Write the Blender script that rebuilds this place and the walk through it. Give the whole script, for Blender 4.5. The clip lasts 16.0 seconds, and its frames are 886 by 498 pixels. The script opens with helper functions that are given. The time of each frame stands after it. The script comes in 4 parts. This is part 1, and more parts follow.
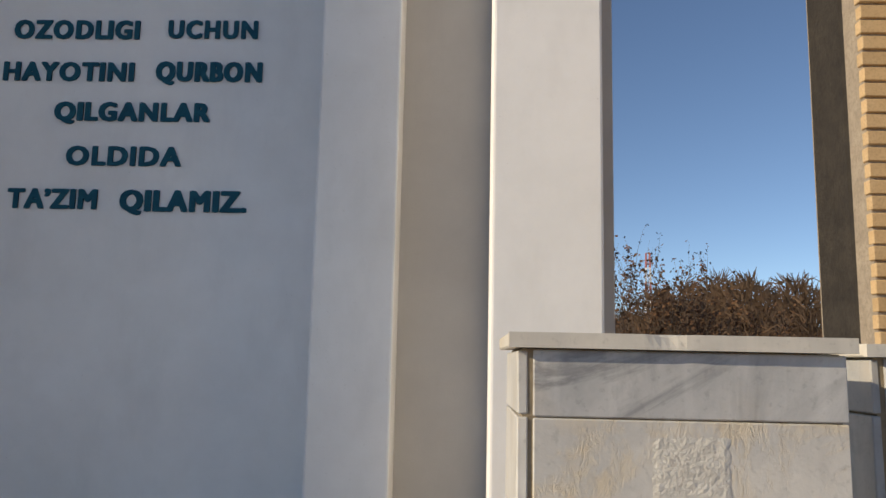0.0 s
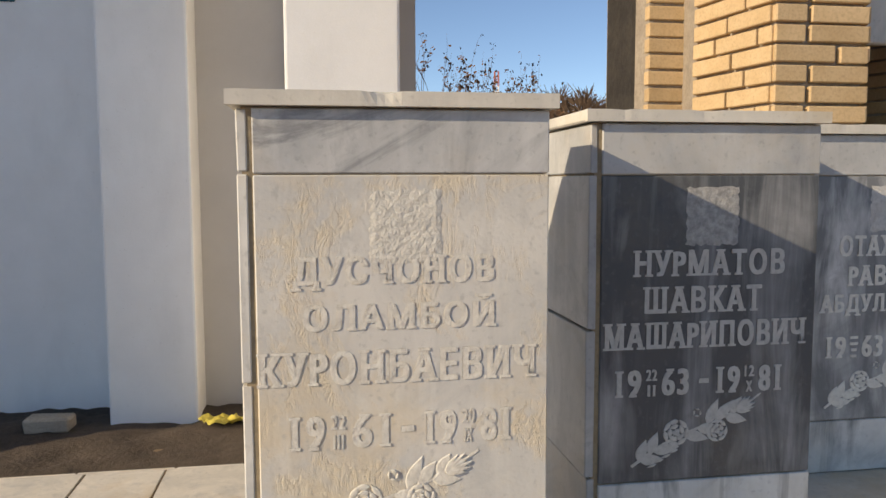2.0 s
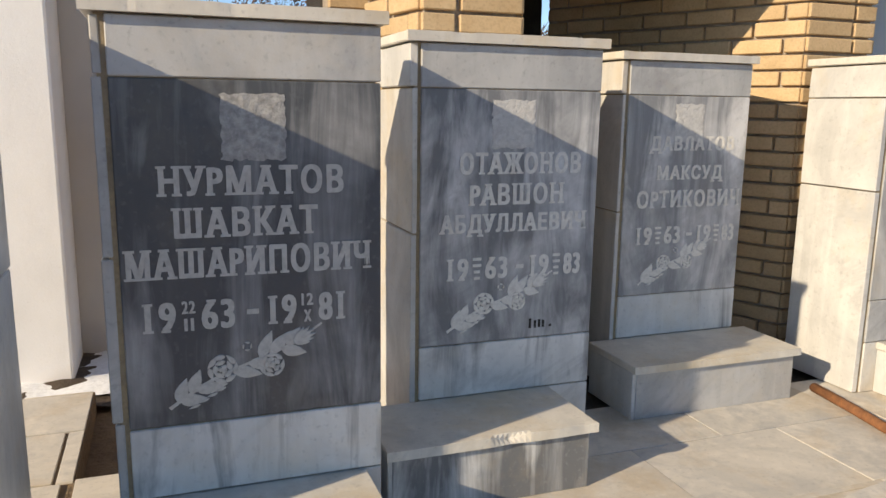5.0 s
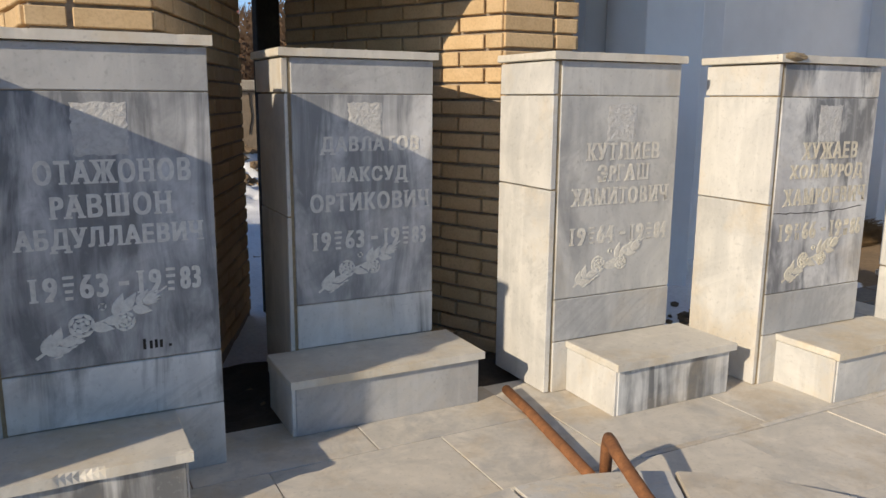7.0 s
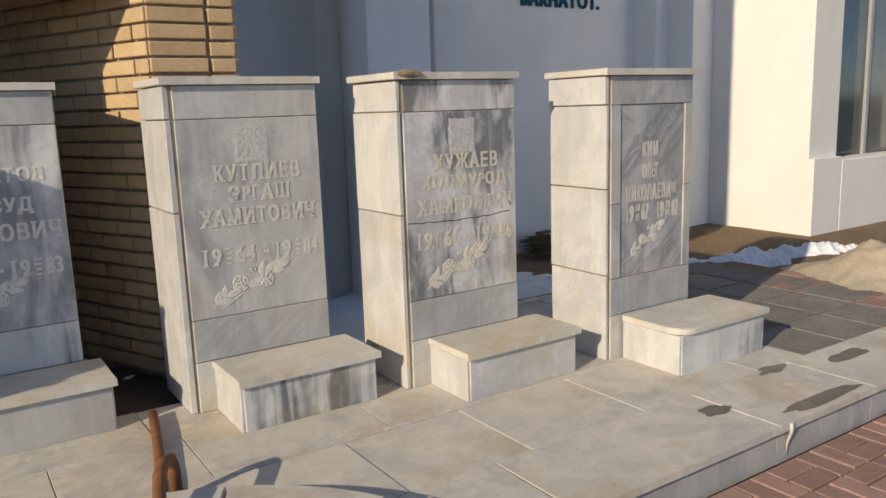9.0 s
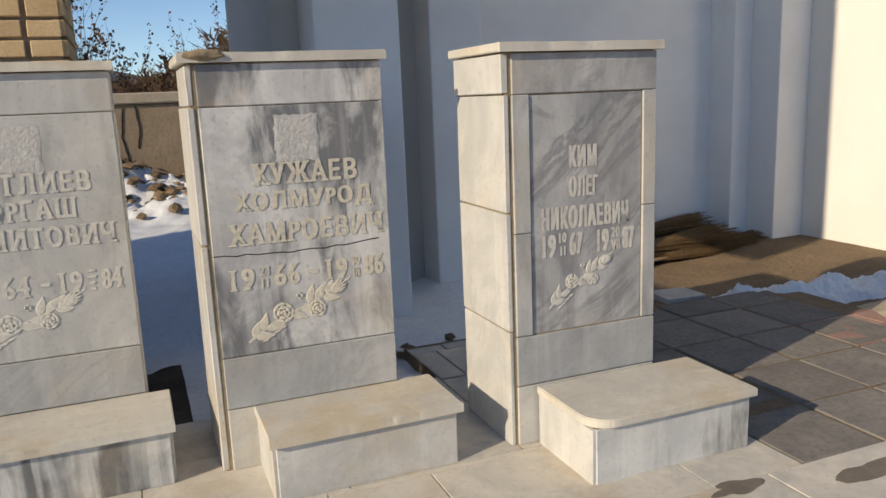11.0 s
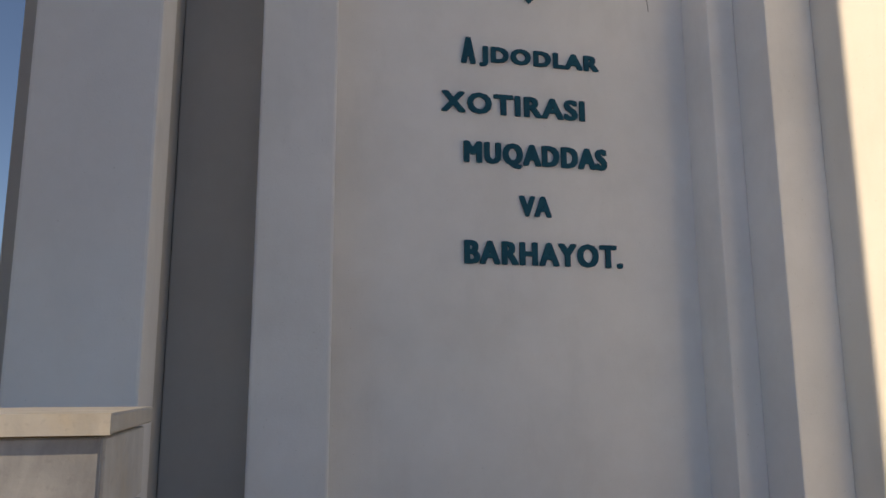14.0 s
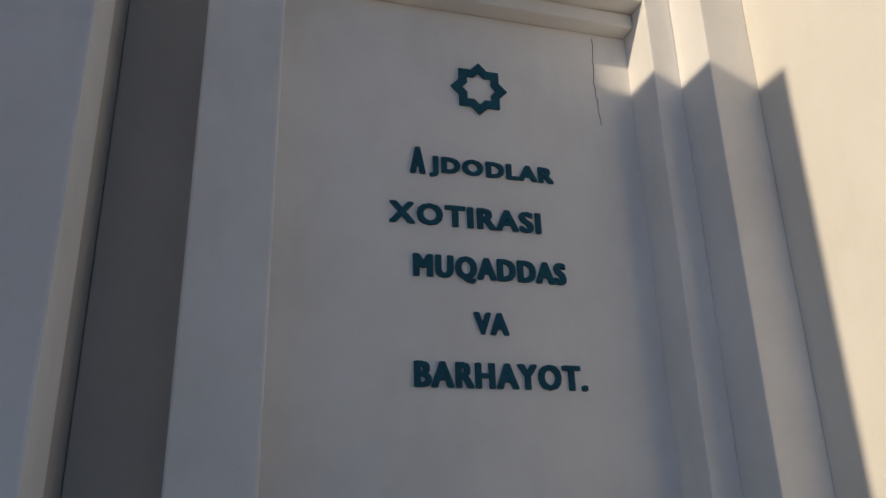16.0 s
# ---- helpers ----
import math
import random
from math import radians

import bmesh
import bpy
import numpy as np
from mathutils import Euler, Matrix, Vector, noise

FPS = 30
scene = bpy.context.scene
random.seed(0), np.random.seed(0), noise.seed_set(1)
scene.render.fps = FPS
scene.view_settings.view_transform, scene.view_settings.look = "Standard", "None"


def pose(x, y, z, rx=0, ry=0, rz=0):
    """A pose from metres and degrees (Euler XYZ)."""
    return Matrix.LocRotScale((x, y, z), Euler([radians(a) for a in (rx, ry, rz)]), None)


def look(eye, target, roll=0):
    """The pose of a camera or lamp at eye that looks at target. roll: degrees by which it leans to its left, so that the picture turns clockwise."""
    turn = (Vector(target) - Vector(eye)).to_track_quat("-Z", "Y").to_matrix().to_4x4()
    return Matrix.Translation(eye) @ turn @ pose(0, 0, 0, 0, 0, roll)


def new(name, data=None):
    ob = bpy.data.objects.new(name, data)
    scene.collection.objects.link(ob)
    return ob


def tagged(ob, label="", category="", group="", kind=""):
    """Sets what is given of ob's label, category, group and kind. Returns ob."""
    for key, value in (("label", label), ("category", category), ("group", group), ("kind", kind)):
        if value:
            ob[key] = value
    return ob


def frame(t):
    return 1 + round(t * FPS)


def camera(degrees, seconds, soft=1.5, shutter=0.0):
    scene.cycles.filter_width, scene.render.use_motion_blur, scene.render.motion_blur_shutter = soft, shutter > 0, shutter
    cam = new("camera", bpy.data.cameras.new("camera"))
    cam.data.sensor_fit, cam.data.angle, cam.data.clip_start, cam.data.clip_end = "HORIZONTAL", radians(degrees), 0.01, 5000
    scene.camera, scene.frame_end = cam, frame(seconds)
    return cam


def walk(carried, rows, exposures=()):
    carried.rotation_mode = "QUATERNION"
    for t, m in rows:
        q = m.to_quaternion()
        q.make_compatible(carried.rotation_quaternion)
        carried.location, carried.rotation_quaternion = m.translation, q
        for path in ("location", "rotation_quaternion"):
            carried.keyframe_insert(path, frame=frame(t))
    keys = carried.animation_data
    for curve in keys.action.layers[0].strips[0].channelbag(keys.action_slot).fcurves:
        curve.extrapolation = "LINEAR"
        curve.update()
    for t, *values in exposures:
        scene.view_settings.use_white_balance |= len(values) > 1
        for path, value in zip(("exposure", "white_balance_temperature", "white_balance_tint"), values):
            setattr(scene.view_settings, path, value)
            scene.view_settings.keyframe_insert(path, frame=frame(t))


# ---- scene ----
cam = camera(59.8, 16.0)
PATH = [
    (0, (0.472, 0.118, 1.598), (0.411, 2.097, 1.886), 1.2),
    (0.5, (0.514, 0.106, 1.55), (0.645, 2.098, 1.677), 0.6),
    (1, (0.586, 0.096, 1.522), (0.943, 2.064, 1.547), 0.6),
    (1.5, (0.674, 0.086, 1.5), (1.093, 2.04, 1.427), -0.3),
    (2, (0.751, 0.081, 1.467), (1.07, 2.048, 1.296), -0.2),
    (2.5, (0.819, 0.067, 1.435), (1.123, 2.028, 1.185), -0.2),
    (3, (0.93, 0.045, 1.451), (1.298, 1.984, 1.128), 0.2),
    (3.2, (0.974, 0.053, 1.436), (1.425, 1.972, 1.099), 0.4),
    (5.3, (1.724, 0.148, 1.431), (2.461, 1.97, 1.063), -0.2),
    (5.5, (1.787, 0.167, 1.43), (2.607, 1.955, 1.067), -1.2),
    (6, (2.043, 0.174, 1.398), (3.078, 1.848, 1.041), 0.8),
    (6.5, (2.293, 0.097, 1.422), (3.355, 1.771, 1.156), -0.2),
    (7, (2.591, -0.096, 1.47), (3.487, 1.651, 1.087), 0.4),
    (7.5, (2.755, -0.291, 1.481), (3.655, 1.454, 1.103), 2.1),
    (8, (2.902, -0.457, 1.518), (3.967, 1.194, 1.143), -0.2),
    (8.5, (3.277, -0.713, 1.475), (4.249, 1.0, 1.125), -2.0),
    (9, (3.613, -0.765, 1.497), (4.699, 0.876, 1.139), -1.9),
    (9.2, (3.782, -0.747, 1.483), (4.839, 0.904, 1.084), -1.6),
    (11.3, (5.435, -0.371, 1.491), (6.102, 1.478, 1.125), -3.3),
    (11.5, (5.62, -0.299, 1.477), (6.242, 1.57, 1.13), -4.0),
    (12, (6.048, -0.143, 1.519), (6.512, 1.767, 1.15), -3.4),
    (12.5, (6.413, 0.158, 1.542), (7.036, 2.053, 1.388), -0.8),
    (13, (6.717, 0.384, 1.62), (7.328, 2.286, 1.722), -2.5),
    (13.5, (7.029, 0.523, 1.687), (7.488, 2.45, 1.965), -0.5),
    (14, (7.242, 0.644, 1.699), (7.678, 2.563, 2.052), -0.2),
    (14.5, (7.338, 0.839, 1.706), (7.818, 2.727, 2.161), 0.3),
    (15, (7.365, 0.986, 1.704), (7.808, 2.853, 2.266), 0.1),
    (15.5, (7.371, 1.02, 1.692), (7.869, 2.843, 2.347), -0.9),
    (16, (7.368, 1.018, 1.696), (7.898, 2.82, 2.383), -1.5),
]
EXPOSURES = [(0.0, -0.01, 7550, 10), (0.6, 0.0, 7600, 10), (1.0, -0.08, 7600, 11), (1.5, 0.04, 7850, 11), (3.0, 0.47, 7800, 11), (5.5, 0.34, 7400, 11), (6.0, 0.12, 7250, 11),
             (6.5, -0.04, 7200, 11), (7.0, 0.12, 7150, 11), (7.5, 0.24, 7150, 11), (8.0, 0.08, 7150, 11), (9.0, -0.08, 7250, 11), (11.5, 0.06, 7450, 10), (12.0, 0.34, 7800, 11), (12.5, 0.36, 8100, 13),
             (13.0, 0.34, 8100, 13), (13.5, 0.0, 8250, 14), (14.0, -0.14, 8250, 14), (14.5, -0.45, 8250, 14), (15.0, -0.53, 8200, 13), (15.5, -0.48, 7900, 12), (16.0, -0.58, 7650, 11)]
walk(cam, [(t, look(eye, target, roll)) for t, eye, target, roll in PATH], EXPOSURES)

# ---- world, sun ----
SUN_DIR = Vector((1.0, 0.35, -0.455)).normalized()
world = bpy.data.worlds.new("sky")
scene.world = world
world.use_nodes = True
wt = world.node_tree
sky = wt.nodes.new("ShaderNodeTexSky")
sky.sky_type, sky.sun_disc = "NISHITA", False
sky.sun_elevation, sky.sun_rotation = radians(22.5), radians(250.7)
sky.air_density, sky.dust_density, sky.ozone_density = 0.64, 0.07, 3.6
wt.nodes["Background"].inputs[1].default_value = 0.15
wt.links.new(sky.outputs[0], wt.nodes["Background"].inputs[0])
sun = new("sun", bpy.data.lights.new("sun", "SUN"))
sun.data.energy, sun.data.angle, sun.data.color = 4.3, radians(0.6), (1.0, 0.895, 0.735)
sun.matrix_world = look((-20, -7, 9), Vector((-20, -7, 9)) + SUN_DIR)


# ---- materials ----
class Nodes:
    """Short-hand for one node material."""

    def __init__(self, name, rough=0.7, spec=0.4):
        self.m = bpy.data.materials.new(name)
        self.m.use_nodes = True
        self.t = self.m.node_tree
        self.b = self.t.nodes["Principled BSDF"]
        self.b.inputs["Roughness"].default_value = rough
        self.b.inputs["Specular IOR Level"].default_value = spec
        self.co = self.t.nodes.new("ShaderNodeTexCoord").outputs["Object"]

    def link(self, a, b):
        self.t.links.new(a, b)

    def mapped(self, sx, sy, sz, spread=False):
        n = self.t.nodes.new("ShaderNodeMapping")
        n.inputs["Scale"].default_value = (sx, sy, sz)
        self.link(self.co, n.inputs[0])
        if spread:
            info = self.t.nodes.new("ShaderNodeObjectInfo")
            comb = self.t.nodes.new("ShaderNodeCombineXYZ")
            mul = self.t.nodes.new("ShaderNodeMath")
            mul.operation = "MULTIPLY"
            mul.inputs[1].default_value = 37.0
            self.link(info.outputs["Random"], mul.inputs[0])
            for k in range(3):
                self.link(mul.outputs[0], comb.inputs[k])
            self.link(comb.outputs[0], n.inputs[1])
        return n.outputs[0]

    def noise(self, scale, detail=5, rough=0.6, vec=None, distort=0.0):
        n = self.t.nodes.new("ShaderNodeTexNoise")
        n.inputs["Scale"].default_value, n.inputs["Detail"].default_value = scale, detail
        n.inputs["Roughness"].default_value, n.inputs["Distortion"].default_value = rough, distort
        self.link(vec if vec is not None else self.co, n.inputs["Vector"])
        return n.outputs[0]

    def ramp(self, fac, *stops):
        n = self.t.nodes.new("ShaderNodeValToRGB")
        e = n.color_ramp.elements
        while len(e) < len(stops):
            e.new(0.5)
        for k, (p, c) in zip(e, stops):
            k.position = p
            k.color = (*c, 1) if isinstance(c, tuple) else (c, c, c, 1)
        self.link(fac, n.inputs[0])
        return n.outputs[0]

    def mix(self, fac, a, b, mode="MIX"):
        n = self.t.nodes.new("ShaderNodeMix")
        n.data_type, n.blend_type = "RGBA", mode
        for v, k in ((fac, 0), (a, 6), (b, 7)):
            if isinstance(v, tuple):
                n.inputs[k].default_value = (*v, 1)
            elif isinstance(v, (int, float)):
                n.inputs[k].default_value = v
            else:
                self.link(v, n.inputs[k])
        return n.outputs[2]

    def base(self, c):
        self.link(c, self.b.inputs["Base Color"])

    def bump(self, h, strength=0.3, dist=0.01):
        n = self.t.nodes.new("ShaderNodeBump")
        n.inputs["Strength"].default_value, n.inputs["Distance"].default_value = strength, dist
        self.link(h, n.inputs["Height"])
        self.link(n.outputs[0], self.b.inputs["Normal"])

    def gloss(self, fac, a, b):
        r = self.ramp(fac, (0.3, a), (0.7, b))
        self.link(r, self.b.inputs["Roughness"])

    def random_tint(self, c, low, high):
        info = self.t.nodes.new("ShaderNodeObjectInfo")
        return self.mix(1.0, c, self.ramp(info.outputs["Random"], (0.0, low), (1.0, high)), "MULTIPLY")


def plaster(name, light, dark):
    n = Nodes(name, 0.75, 0.3)
    big = n.noise(0.9, 6, 0.65)
    streak = n.noise(3.0, 5, 0.6, n.mapped(1.3, 1.3, 0.45))
    c = n.mix(n.ramp(big, (0.35, 0.0), (0.75, 1.0)), light, dark)
    c = n.mix(n.ramp(streak, (0.52, 0.0), (0.74, 0.22)), c, tuple(v * 0.82 for v in dark))
    c = n.mix(n.ramp(n.noise(70, 2), (0.70, 0.0), (0.76, 0.25)), c, (0.35, 0.30, 0.25))
    n.base(c)
    n.bump(n.mix(0.5, n.noise(9, 6, 0.7), n.noise(120, 3)), 0.22, 0.008)
    return n.m


def marble(name, light, dark, vein, stain=(0.55, 0.42, 0.24), stain_amount=0.5, wash=None, wash_amount=0.0, rough=(0.28, 0.5), bump=0.12, eroded=None, tall=0.42, veins=0.3, soft=1.0):
    n = Nodes(name, 0.4, 0.45)
    v = n.mapped(1, 1, 1, True)
    warp = n.mapped(1.0, 1.0, 0.8, True)
    cloud = n.noise(3.5, 7, 0.62, warp, 0.8)
    c = n.mix(n.ramp(cloud, (0.38, 0.0), (0.62, 1.0)), light, dark)
    slant = n.t.nodes.new("ShaderNodeMapping")
    slant.inputs["Rotation"].default_value = (radians(8), radians(32), radians(15))
    n.link(n.mapped(1, 1, 1, True), slant.inputs[0])
    stretch = n.t.nodes.new("ShaderNodeMapping")
    stretch.inputs["Scale"].default_value = (0.7, 1.0, 2.2)
    n.link(slant.outputs[0], stretch.inputs[0])
    lines = n.noise(1.5, 8, 0.62, stretch.outputs[0], 1.1)
    faint = n.ramp(n.noise(1.3, 3, 0.5, v), (0.44, 0.0), (0.62, veins))
    c = n.mix(n.mix(1.0, n.ramp(lines, (0.452, 0.0), (0.494, 1.0), (0.545, 0.0)), faint, "MULTIPLY"), c, vein)
    if wash:
        smear = n.noise(6.0, 6, 0.62, n.mapped(1.3, 1.3, tall, True), 0.7)
        patch = n.noise(1.7, 4, 0.6, v)
        both = n.mix(0.45, smear, patch)
        lo = 0.62 - 0.34 * wash_amount
        c = n.mix(n.ramp(both, (lo - 0.06 * soft, 0.0), (lo + 0.13 * soft, 0.95)), c, wash)
    c = n.mix(n.ramp(n.noise(1.6, 6, 0.7, v), (0.52, 0.0), (0.66, stain_amount)), c, stain)
    c = n.mix(n.ramp(n.noise(55, 3, 0.6), (0.58, 0.0), (0.72, 0.38)), c, tuple(q * 0.6 for q in dark))
    drip = n.noise(9.0, 5, 0.6, n.mapped(1.5, 1.5, 0.12, True), 0.2)
    c = n.mix(n.ramp(drip, (0.54, 0.0), (0.74, 0.28)), c, tuple(min(1.0, q * 1.35) for q in light))
    c = n.mix(n.ramp(n.noise(11.0, 5, 0.6, n.mapped(1.4, 1.4, 0.15, True), 0.2), (0.56, 0.0), (0.76, 0.26)), c, tuple(q * 0.55 for q in dark))
    height = n.mix(0.6, n.noise(14, 6, 0.7, v), n.noise(90, 3))
    if eroded:
        mask = n.ramp(n.noise(2.6, 7, 0.7, v, 0.6), (0.51, 0.0), (0.60, 1.0))
        c = n.mix(n.mix(1.0, mask, (0.75, 0.75, 0.75), "MULTIPLY"), c, eroded)
        height = n.mix(mask, n.mix(0.85, height, (0.5, 0.5, 0.5)), n.noise(38, 6, 0.75, n.mapped(1, 1, 0.45, True), 1.0))
    n.base(c)
    n.gloss(cloud, *rough)
    n.bump(height, bump, 0.01)
    return n.m


def mottled(name, a, b, scale=4.0, rough=0.85, bump=0.4, fine=60.0, dist=0.01, random=None, spread=False):
    n = Nodes(name, rough, 0.3)
    v = n.mapped(1, 1, 1, True) if spread else None
    c = n.mix(n.ramp(n.noise(scale, 7, 0.65, v), (0.32, 0.0), (0.7, 1.0)), a, b)
    c = n.mix(n.ramp(n.noise(fine, 3, 0.6, v), (0.45, 0.0), (0.75, 0.5)), c, tuple(q * 0.65 for q in b))
    if random:
        c = n.random_tint(c, *random)
    n.base(c)
    n.bump(n.mix(0.5, n.noise(scale * 3, 6, 0.7, v), n.noise(fine, 4, 0.7, v)), bump, dist)
    return n.m


WHITE = plaster("white_plaster", (0.87, 0.86, 0.85), (0.74, 0.73, 0.715))
# White plaster again, with the sun's warm tint put into its colour.
SUN_WHITE = plaster("sun_tinted_white_plaster", (0.82, 0.80, 0.75), (0.76, 0.73, 0.67))
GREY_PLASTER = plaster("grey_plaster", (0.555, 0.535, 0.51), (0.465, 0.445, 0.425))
SLAB = marble("pale_marble", (0.61, 0.595, 0.56), (0.48, 0.475, 0.455), (0.33, 0.33, 0.32), stain_amount=0.4)
CAP = marble("cream_marble", (0.64, 0.60, 0.52), (0.54, 0.51, 0.45), (0.42, 0.40, 0.36), stain_amount=0.55, rough=(0.4, 0.6))
GREY_MARBLE = marble("grey_marble", (0.47, 0.47, 0.46), (0.35, 0.355, 0.355), (0.22, 0.22, 0.23), stain_amount=0.2)
WORN = marble("worn_beige_marble", (0.62, 0.595, 0.545), (0.49, 0.48, 0.455), (0.33, 0.33, 0.33), stain=(0.60, 0.49, 0.33), stain_amount=0.6, rough=(0.5, 0.75), bump=0.8, eroded=(0.63, 0.54, 0.40))
DARK = marble("dark_washed_marble", (0.42, 0.425, 0.43), (0.26, 0.265, 0.275), (0.16, 0.165, 0.17), stain_amount=0.08, wash=(0.058, 0.063, 0.070), wash_amount=0.68, soft=0.9, tall=0.22)
SLATE = marble("blue_grey_marble", (0.64, 0.645, 0.645), (0.46, 0.465, 0.47), (0.19, 0.195, 0.205), stain_amount=0.08, wash=(0.155, 0.163, 0.174), wash_amount=0.54, soft=0.7, tall=0.28)
MID = marble("faded_grey_marble", (0.66, 0.66, 0.655), (0.50, 0.50, 0.50), (0.22, 0.22, 0.23), stain_amount=0.15, wash=(0.21, 0.218, 0.228), wash_amount=0.50, soft=0.7, tall=0.3)
FADED = marble("bleached_grey_marble", (0.54, 0.535, 0.51), (0.42, 0.42, 0.41), (0.26, 0.26, 0.26), stain_amount=0.3, wash=(0.25, 0.255, 0.26), wash_amount=0.22)
VEINED = marble("veined_grey_marble", (0.52, 0.515, 0.50), (0.37, 0.375, 0.375), (0.13, 0.135, 0.145), stain_amount=0.2, wash=(0.19, 0.195, 0.205), wash_amount=0.22, veins=0.65)
CLOUDY = marble("cloudy_white_grey_marble", (0.70, 0.695, 0.67), (0.42, 0.42, 0.425), (0.20, 0.205, 0.21), stain_amount=0.3, wash=(0.16, 0.165, 0.175), wash_amount=0.36, soft=0.45)
STREAKED = marble("streaked_marble", (0.68, 0.675, 0.65), (0.53, 0.535, 0.525), (0.25, 0.26, 0.27), stain_amount=0.25, wash=(0.13, 0.135, 0.14), wash_amount=0.33, tall=0.14, soft=0.5)
CEMENT = mottled("ochre_cement", (0.38, 0.295, 0.18), (0.22, 0.18, 0.125), 8, 0.9, 0.6)
LETTER_FAINT = mottled("faint_cut_letters", (0.68, 0.655, 0.59), (0.58, 0.56, 0.505), 20, 0.85, 0.3)
LETTER = mottled("pale_cut_letters", (0.76, 0.74, 0.68), (0.66, 0.64, 0.59), 20, 0.8, 0.3)
# Copy of the pale letters with shade put into the colour.
LETTER_SHADED = mottled("shaded_cut_letters", (0.53, 0.515, 0.48), (0.44, 0.43, 0.405), 20, 0.8, 0.3)
LETTER_WARM = mottled("cream_painted_letters", (0.70, 0.65, 0.53), (0.60, 0.56, 0.46), 20, 0.8, 0.3)
CARVED = mottled("carved_beige_letters", (0.72, 0.685, 0.61), (0.62, 0.585, 0.515), 25, 0.85, 0.4)
ETCHED = mottled("chipped_portrait_patch", (0.68, 0.65, 0.58), (0.57, 0.545, 0.49), 30, 0.9, 0.7, 45, 0.008)
ETCHED_GREY = mottled("pecked_grey_patch", (0.60, 0.595, 0.57), (0.50, 0.495, 0.48), 30, 0.9, 0.8, 70, 0.008)
ETCHED_DIM = mottled("scratched_dark_patch", (0.46, 0.455, 0.44), (0.24, 0.24, 0.235), 45, 0.9, 0.8, 70, 0.008)
BRICK = mottled("yellow_facing_brick", (0.61, 0.44, 0.26), (0.52, 0.36, 0.195), 7, 0.8, 0.25, 90, 0.004, (0.86, 1.05), True)
MORTAR = mottled("grey_mortar", (0.40, 0.34, 0.27), (0.28, 0.235, 0.19), 12, 0.95, 0.9, 50, 0.015)
BLACK = mottled("rough_black_surface", (0.050, 0.043, 0.036), (0.025, 0.022, 0.02), 9, 0.9, 0.8, 40, 0.015)
RUST = mottled("rusty_steel", (0.30, 0.13, 0.055), (0.16, 0.07, 0.035), 25, 0.8, 0.6, 120, 0.003)
PAVE = marble("platform_marble", (0.64, 0.59, 0.51), (0.52, 0.49, 0.435), (0.33, 0.33, 0.32), stain=(0.47, 0.36, 0.225), stain_amount=0.62, wash=(0.35, 0.35, 0.345), wash_amount=0.10, rough=(0.5, 0.75))
TILE = mottled("dark_concrete_tile", (0.27, 0.245, 0.215), (0.18, 0.165, 0.15), 5, 0.85, 0.4, 40, 0.006, (0.8, 1.12), True)
RED_PAVER = mottled("pink_concrete_paver", (0.42, 0.27, 0.22), (0.33, 0.20, 0.165), 9, 0.9, 0.5, 60, 0.006, (0.75, 1.12), True)
SAND = mottled("sandy_joint_filler", (0.36, 0.29, 0.21), (0.26, 0.21, 0.155), 6, 0.95, 0.6, 70)
DIRT = mottled("bare_sandy_earth", (0.27, 0.19, 0.115), (0.17, 0.122, 0.08), 2.5, 0.95, 0.9, 30, 0.03)
SAND_HEAP = mottled("pale_sand", (0.52, 0.44, 0.33), (0.42, 0.35, 0.26), 5, 0.95, 0.6, 50, 0.01)
SOIL = mottled("dark_soil", (0.105, 0.08, 0.06), (0.06, 0.046, 0.036), 5, 0.95, 0.9, 45, 0.02)
WET = mottled("wet_marble_stain", (0.20, 0.17, 0.135), (0.13, 0.11, 0.09), 9, 0.45, 0.2)
FIELD = mottled("dry_winter_field", (0.30, 0.22, 0.14), (0.18, 0.135, 0.09), 0.6, 0.95, 0.8, 12, 0.05)
SNOW = mottled("old_snow", (0.86, 0.88, 0.90), (0.78, 0.80, 0.83), 3, 0.6, 0.6, 40, 0.02)
CONCRETE = mottled("weathered_brown_concrete", (0.36, 0.28, 0.20), (0.25, 0.195, 0.14), 2.0, 0.9, 0.6, 25, 0.02)
COPING = mottled("pale_concrete_coping", (0.47, 0.41, 0.33), (0.36, 0.31, 0.25), 4, 0.9, 0.5)
STRAW = mottled("dry_broom_straw", (0.25, 0.16, 0.075), (0.135, 0.085, 0.042), 30, 0.85, 0.3, 90, 0.003)
STICK = mottled("bare_wooden_stick", (0.36, 0.25, 0.15), (0.26, 0.18, 0.11), 14, 0.75, 0.3)
TWIG = mottled("bare_brown_twigs", (0.16, 0.115, 0.085), (0.10, 0.07, 0.052), 5, 0.9, 0.2)
LEAF = mottled("dry_brown_leaves", (0.17, 0.085, 0.04), (0.10, 0.052, 0.027), 3, 0.8, 0.2)
WOODS = mottled("far_bare_wood", (0.19, 0.118, 0.070), (0.115, 0.072, 0.045), 0.5, 0.95, 0.2, 6)
# Distance haze is put into the hill's blue-grey base colour.
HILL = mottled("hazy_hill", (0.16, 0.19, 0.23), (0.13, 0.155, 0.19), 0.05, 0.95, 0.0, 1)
PAINT = mottled("teal_wall_paint", (0.008, 0.105, 0.155), (0.006, 0.075, 0.12), 12, 0.85, 0.2)
FRAME = mottled("grey_window_frame", (0.42, 0.42, 0.41), (0.34, 0.34, 0.335), 10, 0.5, 0.1)
PAPER = mottled("yellow_wrapper", (0.62, 0.52, 0.10), (0.50, 0.40, 0.08), 10, 0.5, 0.3)
RED = mottled("red_mast_paint", (0.50, 0.16, 0.13), (0.42, 0.13, 0.11), 4, 0.6, 0.1)
